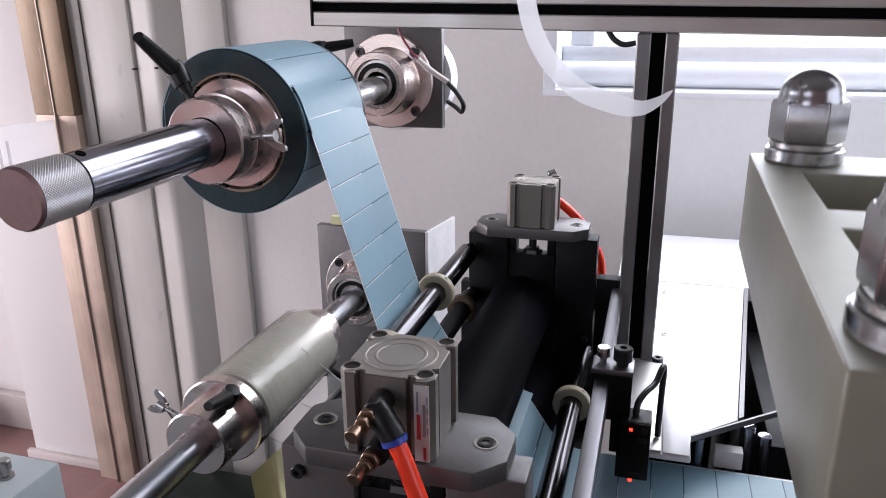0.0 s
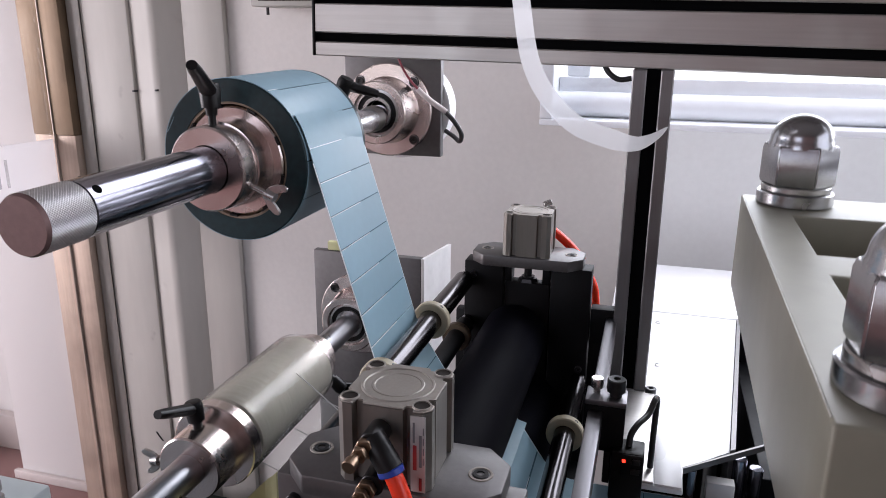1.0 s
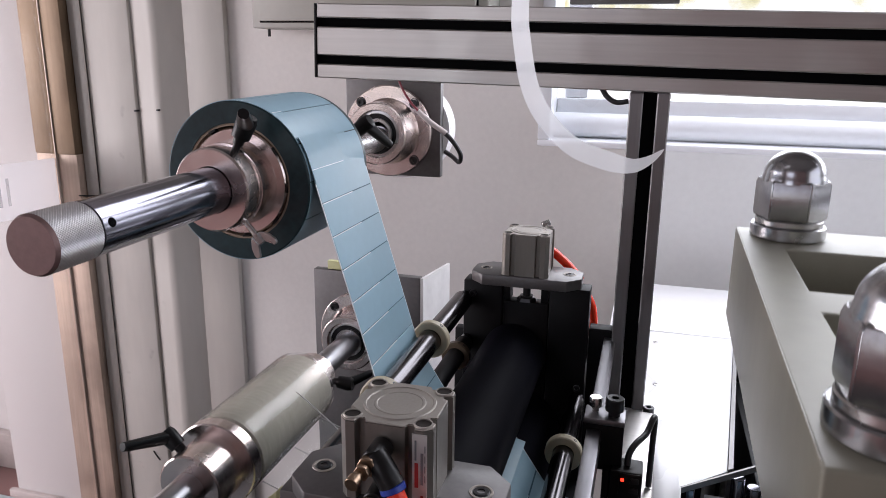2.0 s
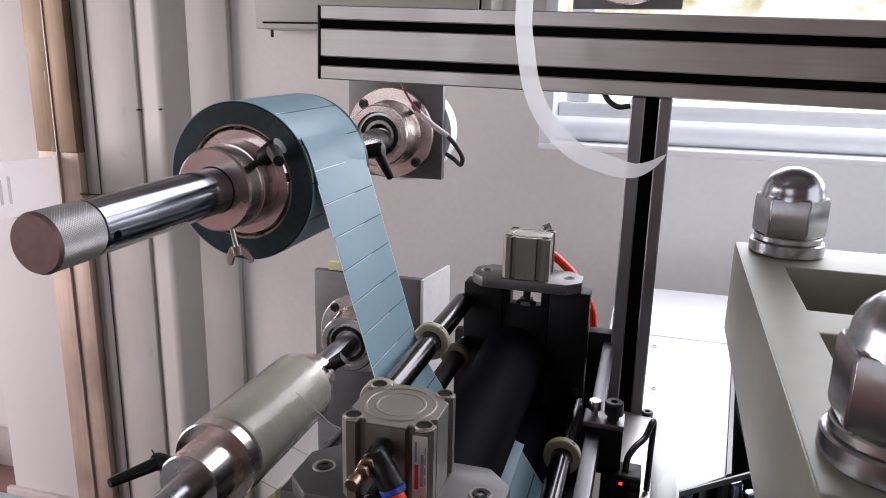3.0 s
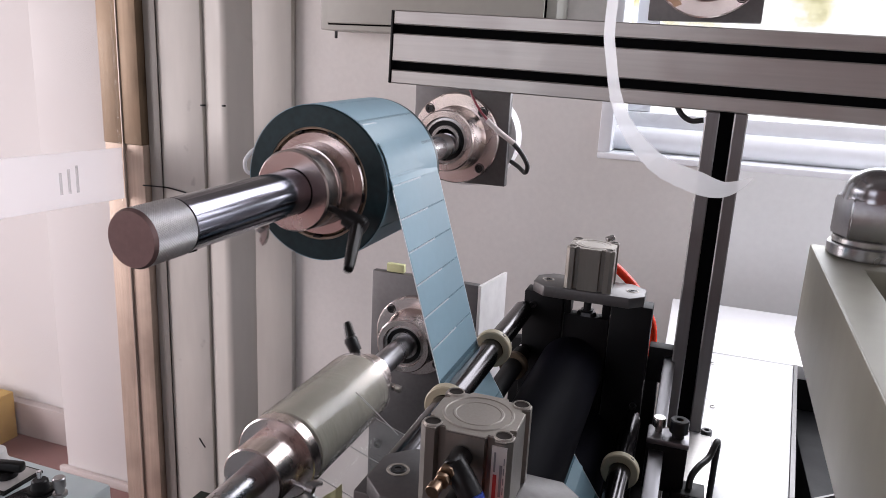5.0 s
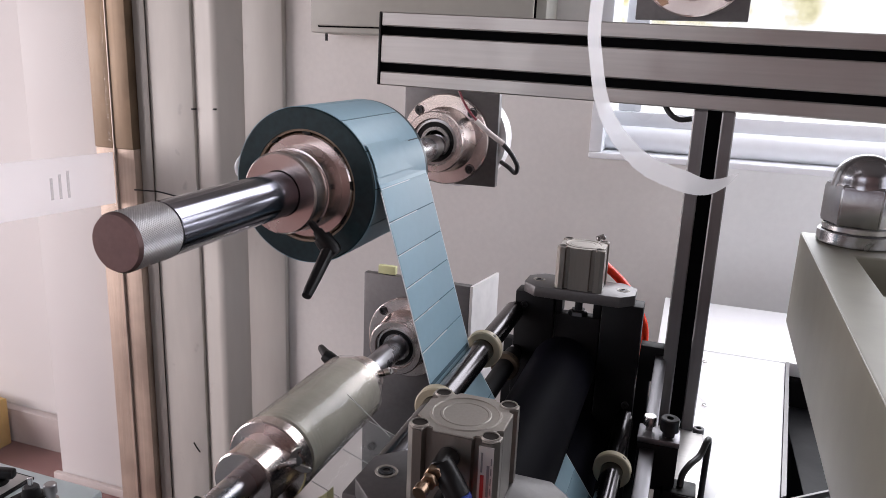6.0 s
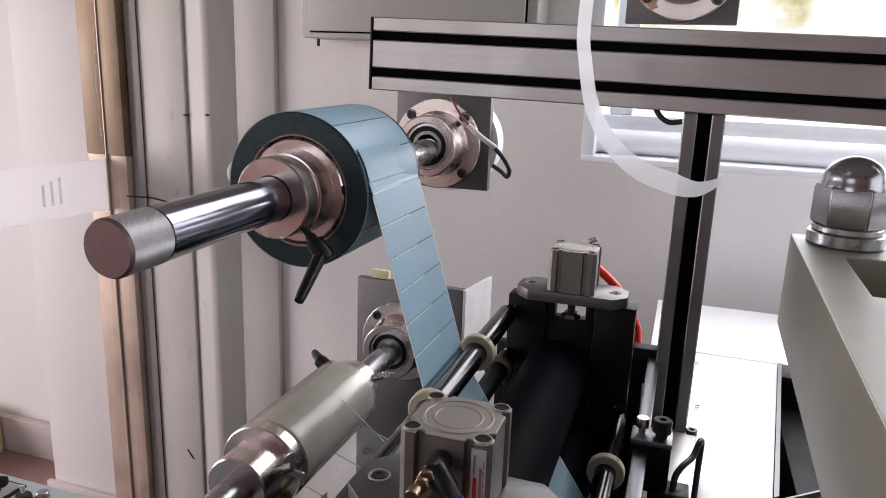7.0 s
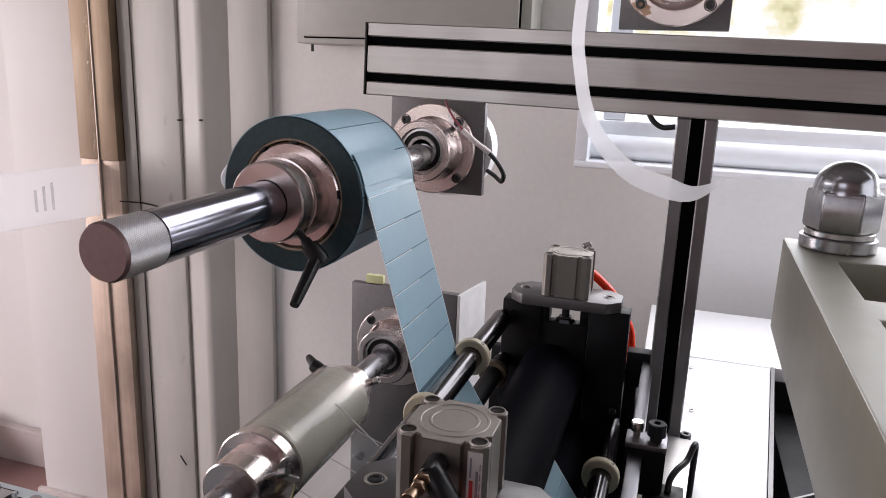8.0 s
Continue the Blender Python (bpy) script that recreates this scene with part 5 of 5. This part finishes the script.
def dome_nut(x, y, turn=50):
    n = part("dome_nut", lathe([(0.0, 0), (0.0, 0.0318), (0.0015, 0.0332), (0.0115, 0.0332), (0.0125, 0.0318), (0.0125, 0)], 64, axis="z"), NUT, head, "bright steel dome nut on a thick washer")
    n.location = (x, y, 0.0002)
    part("spring_washer", lathe([(0.0127, 0.019), (0.0127, 0.0293), (0.0135, 0.0300), (0.0175, 0.0300), (0.0183, 0.0293), (0.0183, 0.019)], 56, axis="z", closed=True), BOLTS, n)
    hx = bmesh.new()
    r = 0.0328
    levels = ((0.0184, 0.955), (0.021, 1.0), (0.0525, 1.0), (0.056, 0.93))
    rings = []
    for z, f in levels:
        rings.append([hx.verts.new((r * f * math.cos(radians(60 * k + turn)), r * f * math.sin(radians(60 * k + turn)), z)) for k in range(6)])
    hx.faces.new(rings[0][::-1]), hx.faces.new(rings[-1])
    for p, q in zip(rings, rings[1:]):
        for k in range(6):
            hx.faces.new((p[k], p[(k + 1) % 6], q[(k + 1) % 6], q[k]))
    bmesh.ops.bevel(hx, geom=[e for e in hx.edges], offset=0.0012, segments=2, affect="EDGES")
    part("hexagon", hx, NUT, n)
    dome = [(0.0530, 0), (0.0530, 0.0285), (0.0575, 0.0280), (0.0590, 0.0272)]
    for k in range(1, 11):
        a = radians(9 * k)
        dome.append((0.0590 + 0.0235 * math.sin(a), 0.0272 * math.cos(a) if k < 10 else 0))
    part("dome", lathe(dome, 56, axis="z"), NUT, n)
    return n


dome_nut(0.043, -0.032)
dome_nut(0.0388, -0.435, 32)
dome_nut(0.245, -0.026)
dome_nut(0.245, -0.425)

press = thing("press_stand", pose(0, 0, 0), "black press base with bright guide columns and rods", "press base")
part("body", box((0.262, -0.49, FLOOR_Z), (0.56, -0.165, 0.935), 0.004), BLACK, press)
part("bed", box((0.20, -0.30, 0.940), (0.9, -0.152, 0.9685), 0.002), STEEL, press)
for x, y in ((0.42, -0.20), (0.50, -0.046), (0.50, -0.445)):
    part("guide_column", rod((x, y, 0.9), (x, y, 1.150), 0.022, 32), BLACK, press, "dark guide column")
part("rod", rod((0.2325, -0.150, 0.9), (0.2325, -0.150, 0.998), 0.0045, 20), CHROME, press)
part("rod", rod((0.278, -0.118, 0.9), (0.278, -0.118, 0.998), 0.0065, 20), CHROME, press)
part("rod", rod((0.293, -0.118, 0.9), (0.293, -0.118, 0.99), 0.0065, 20), CHROME, press)
part("switch_box", box((0.247, -0.148, 0.967), (0.272, -0.135, 0.985), 0.001), LABELW, press)

# ---- the hanging ribbon and the spool it comes from ----
spool3 = thing("ribbon_spool", pose(0.132, 0.0, 1.56), "spool of translucent white ribbon on a steel shaft", "ribbon spool")
part("shaft", rod((0, -0.35, -0.058), (0, 0.06, -0.058), 0.0142, 32), CHROME, spool3)
part("wound_ribbon", lathe([(-0.215, 0.016), (-0.215, 0.052), (-0.19, 0.052), (-0.19, 0.016)], 64, closed=True), LABELW, spool3).location = (0, 0, -0.058)
ribbon = thing("ribbon", pose(0.080, -0.2, 1.50), "translucent white ribbon end hanging in a curve", "ribbon")
HANG = ((-0.004, 0, 0.03), (-0.012, 0, -0.03), (-0.0155, 0, -0.078), (-0.013, 0, -0.103), (-0.006, 0, -0.136), (0.008, 0.0, -0.162), (0.031, 0.002, -0.184), (0.057, 0.004, -0.194), (0.077, 0.006, -0.198), (0.091, 0.008, -0.193), (0.102, 0.010, -0.184))
BLOWN = tuple((x + 0.001 + 0.0065 * min(1.0, k / 6), y, z - 0.001 * (k > 7) * (k - 7)) for k, (x, y, z) in enumerate(HANG))
PIECES = 26


def along(points, u):
    """Place and direction at the share u of a smooth curve."""
    path = smooth_path([Vector(p) for p in points], 6)
    x = u * (len(path) - 1)
    k = min(int(x), len(path) - 2)
    lo, hi = max(k - 1, 0), min(k + 2, len(path) - 1)
    return path[k].lerp(path[k + 1], x - k), (path[hi] - path[lo]).normalized()


def strip_width(u):
    return (0.0078 + 0.0048 * u) * (1 if u < 0.72 else max(0.03, ((1 - u) / 0.28) ** 0.8))


def strip_pose(u, blown):
    """Pose of the strip's piece at u: x along the ribbon, y across it; blown 0 hanging still, 1 turned by the draught."""
    (a, da), (b, db) = along(HANG, u), along(BLOWN, u)
    p, d = a.lerp(b, blown), da.lerp(db, blown).normalized()
    across = (Vector((-d.z, 0, d.x)) + Vector((0, -0.45 - 0.5 * u, 0))).normalized()
    f = max(0.0, min(1.0, (u - 0.30) / 0.45))
    turn = radians(26 - 36 * f * f * (3 - 2 * f)) * blown
    across = Matrix.Rotation(turn, 3, d) @ across
    up = d.cross(across).normalized()
    m = Matrix((d, across, up)).transposed().to_4x4()
    m.translation = p
    return m


STRIPS = []
for i in range(PIECES):
    u0, u1, um = i / PIECES, (i + 1) / PIECES, (i + 0.5) / PIECES
    home = strip_pose(um, 0.0)
    back = home.inverted()
    sm = bmesh.new()
    prev_ = None
    for j in range(4):
        u_ = max(0.0, min(1.0, u0 + (u1 - u0) * (j * 1.10 / 3 - 0.05)))
        p_, d_ = along(HANG, u_)
        wv = (Vector((-d_.z, 0, d_.x)) + Vector((0, -0.45 - 0.5 * u_, 0))).normalized()
        ring_ = [sm.verts.new(back @ (p_ + wv * strip_width(u_) * k)) for k in (-1, -0.5, 0, 0.5, 1)]
        if prev_:
            for k in range(4):
                sm.faces.new((prev_[k], prev_[k + 1], ring_[k + 1], ring_[k]))
        prev_ = ring_
    piece = part("strip", sm, RIBBON, ribbon)
    piece.matrix_basis = home
    STRIPS.append((piece, um))

# ---- control box, carton ----
ctrl = thing("control_box", pose(-0.440, -0.225, FLOOR_Z), "pale blue-grey control cabinet with black knobs", "control box")
part("body", box((-0.45, -0.55, 0), (0.0, 0.0, 0.70), 0.004), CTRL, ctrl)
CT = 0.7002
part("switch_plate", box((-0.138, -0.066, CT), (-0.086, -0.014, CT + 0.0035), 0.0008), PLASTIC, ctrl, "black switch plate")
part("legend_plate", box((-0.135, -0.063, CT + 0.0036), (-0.089, -0.017, CT + 0.0044), 0.0004), FOIL, ctrl, "silver legend plate")
rotary = part("rotary_switch", lathe([(CT + 0.0045, 0), (CT + 0.0045, 0.012), (CT + 0.010, 0.011), (CT + 0.012, 0.0085), (CT + 0.012, 0)], 32, axis="z"), PLASTIC, ctrl, "black rotary switch")
rotary.location = (-0.112, -0.040, 0)
grip_ = box((-0.022, -0.0055, CT + 0.0122), (0.022, 0.0055, CT + 0.0235), 0.003)
grip_.transform(Matrix.Rotation(radians(14), 4, "Z"))
part("grip", grip_, PLASTIC, rotary)
part("dial_plate", prism([(-0.082, -0.068), (-0.046, -0.068), (-0.040, -0.034), (-0.058, -0.024), (-0.076, -0.034)], CT, CT + 0.0012), BOLT, ctrl, "dark dial plate")
dial = part("dial", lathe([(CT + 0.0014, 0), (CT + 0.0014, 0.0135), (CT + 0.004, 0.0135), (CT + 0.005, 0.010), (CT + 0.014, 0.0085), (CT + 0.0155, 0.007), (CT + 0.0155, 0)], 32, axis="z"), PLASTIC, ctrl, "black dial knob")
dial.location = (-0.0582, -0.043, 0)
part("spindle", lathe([(CT + 0.0157, 0), (CT + 0.0157, 0.0028), (CT + 0.025, 0.0028), (CT + 0.0255, 0.002), (CT + 0.0255, 0)], 16, axis="z"), SHAFTEND, dial, "bright steel spindle")
push = part("push_button", lathe([(CT, 0), (CT, 0.0078), (CT + 0.003, 0.0078), (CT + 0.0035, 0.005), (CT + 0.010, 0.005), (CT + 0.0105, 0.0068), (CT + 0.0205, 0.0068), (CT + 0.022, 0.0055), (CT + 0.022, 0)], 28, axis="z"), STEEL, ctrl, "grey metal push button")
push.location = (-0.0343, -0.039, 0)
lamp_ = part("signal_lamp", lathe([(CT, 0), (CT, 0.0165), (CT + 0.004, 0.0165), (CT + 0.006, 0.0150), (CT + 0.017, 0.0140), (CT + 0.021, 0.009), (CT + 0.0225, 0)], 36, axis="z"), LABELW, ctrl, "round white signal cap")
lamp_.location = (-0.1535, -0.022, 0)

carton = thing("carton", pose(-1.73, 0.60, FLOOR_Z + 0.005), "ochre carton standing on the floor beyond the glass", "carton")
part("box", box((-0.14, -0.09, 0), (0.015, 0.09, 0.15), 0.003), CARTON, carton)
part("flap", box((-0.138, -0.088, 0.1502), (0.013, -0.002, 0.153), 0.001), CARTON, carton)

# ---- what moves ----
FEEDS = (0.71, 1.68, 2.55, 3.39, 4.18, 5.05)
TOPS_LOWS = ((0.0, 0.0), (0.38, -0.029), (0.86, -0.001), (1.34, -0.0285), (1.76, 0.0), (2.18, -0.029), (2.60, 0.0), (3.03, -0.0285), (3.46, 0.001), (3.9, -0.029), (4.32, 0.0), (4.74, -0.0285), (5.16, 0.0), (6.0, 0.0), (8.0, 0.0))


def feed_rows(at):
    """Rows for a thing that rests between feeds; at(k) is its pose after k feeds."""
    rows = [(0.0, at(0))]
    for k, t in enumerate(FEEDS):
        rows += [(t - 0.075, at(k)), (t + 0.075, at(k + 1))]
    return rows + [(8.0, at(len(FEEDS)))]


def motions():
    walk(roll, feed_rows(lambda k: ROLL_POSE @ pose(0, 0, 0, 0, STEP * (k - 1), 0)))
    walk(spool, feed_rows(lambda k: SPOOL_POSE @ pose(0, 0, 0, 0, -39.1 * (k - 1), 0)))
    for ob, s in zip(LABELS, LABEL_S):
        rows = [(0.0, web_pose(s))]
        for k, t in enumerate(FEEDS):
            a, b = s + k * PITCH + DRIFT[k], s + (k + 1) * PITCH + DRIFT[k + 1]
            rows += [(t - 0.075, web_pose(a)), (t, web_pose((a + b) / 2)), (t + 0.075, web_pose(b))]
        walk(ob, rows + [(8.0, web_pose(s + 6 * PITCH + DRIFT[6]))])
    walk(head, [(t, pose(0.261, -0.02, HEAD_Z + dz, 0, 0, -1.35)) for t, dz in TOPS_LOWS])
    draught = ((0.0, 0.0), (1.0, 0.03), (2.0, 0.0), (3.15, 0.05), (3.35, 0.5), (3.6, 0.95), (4.0, 1.05), (4.5, 1.05), (5.2, 0.9), (6.0, 0.7), (6.7, 0.65), (7.4, 0.6), (8.0, 0.7))
    for piece, u in STRIPS:
        walk(piece, [(t, strip_pose(u, b)) for t, b in draught])


motions()
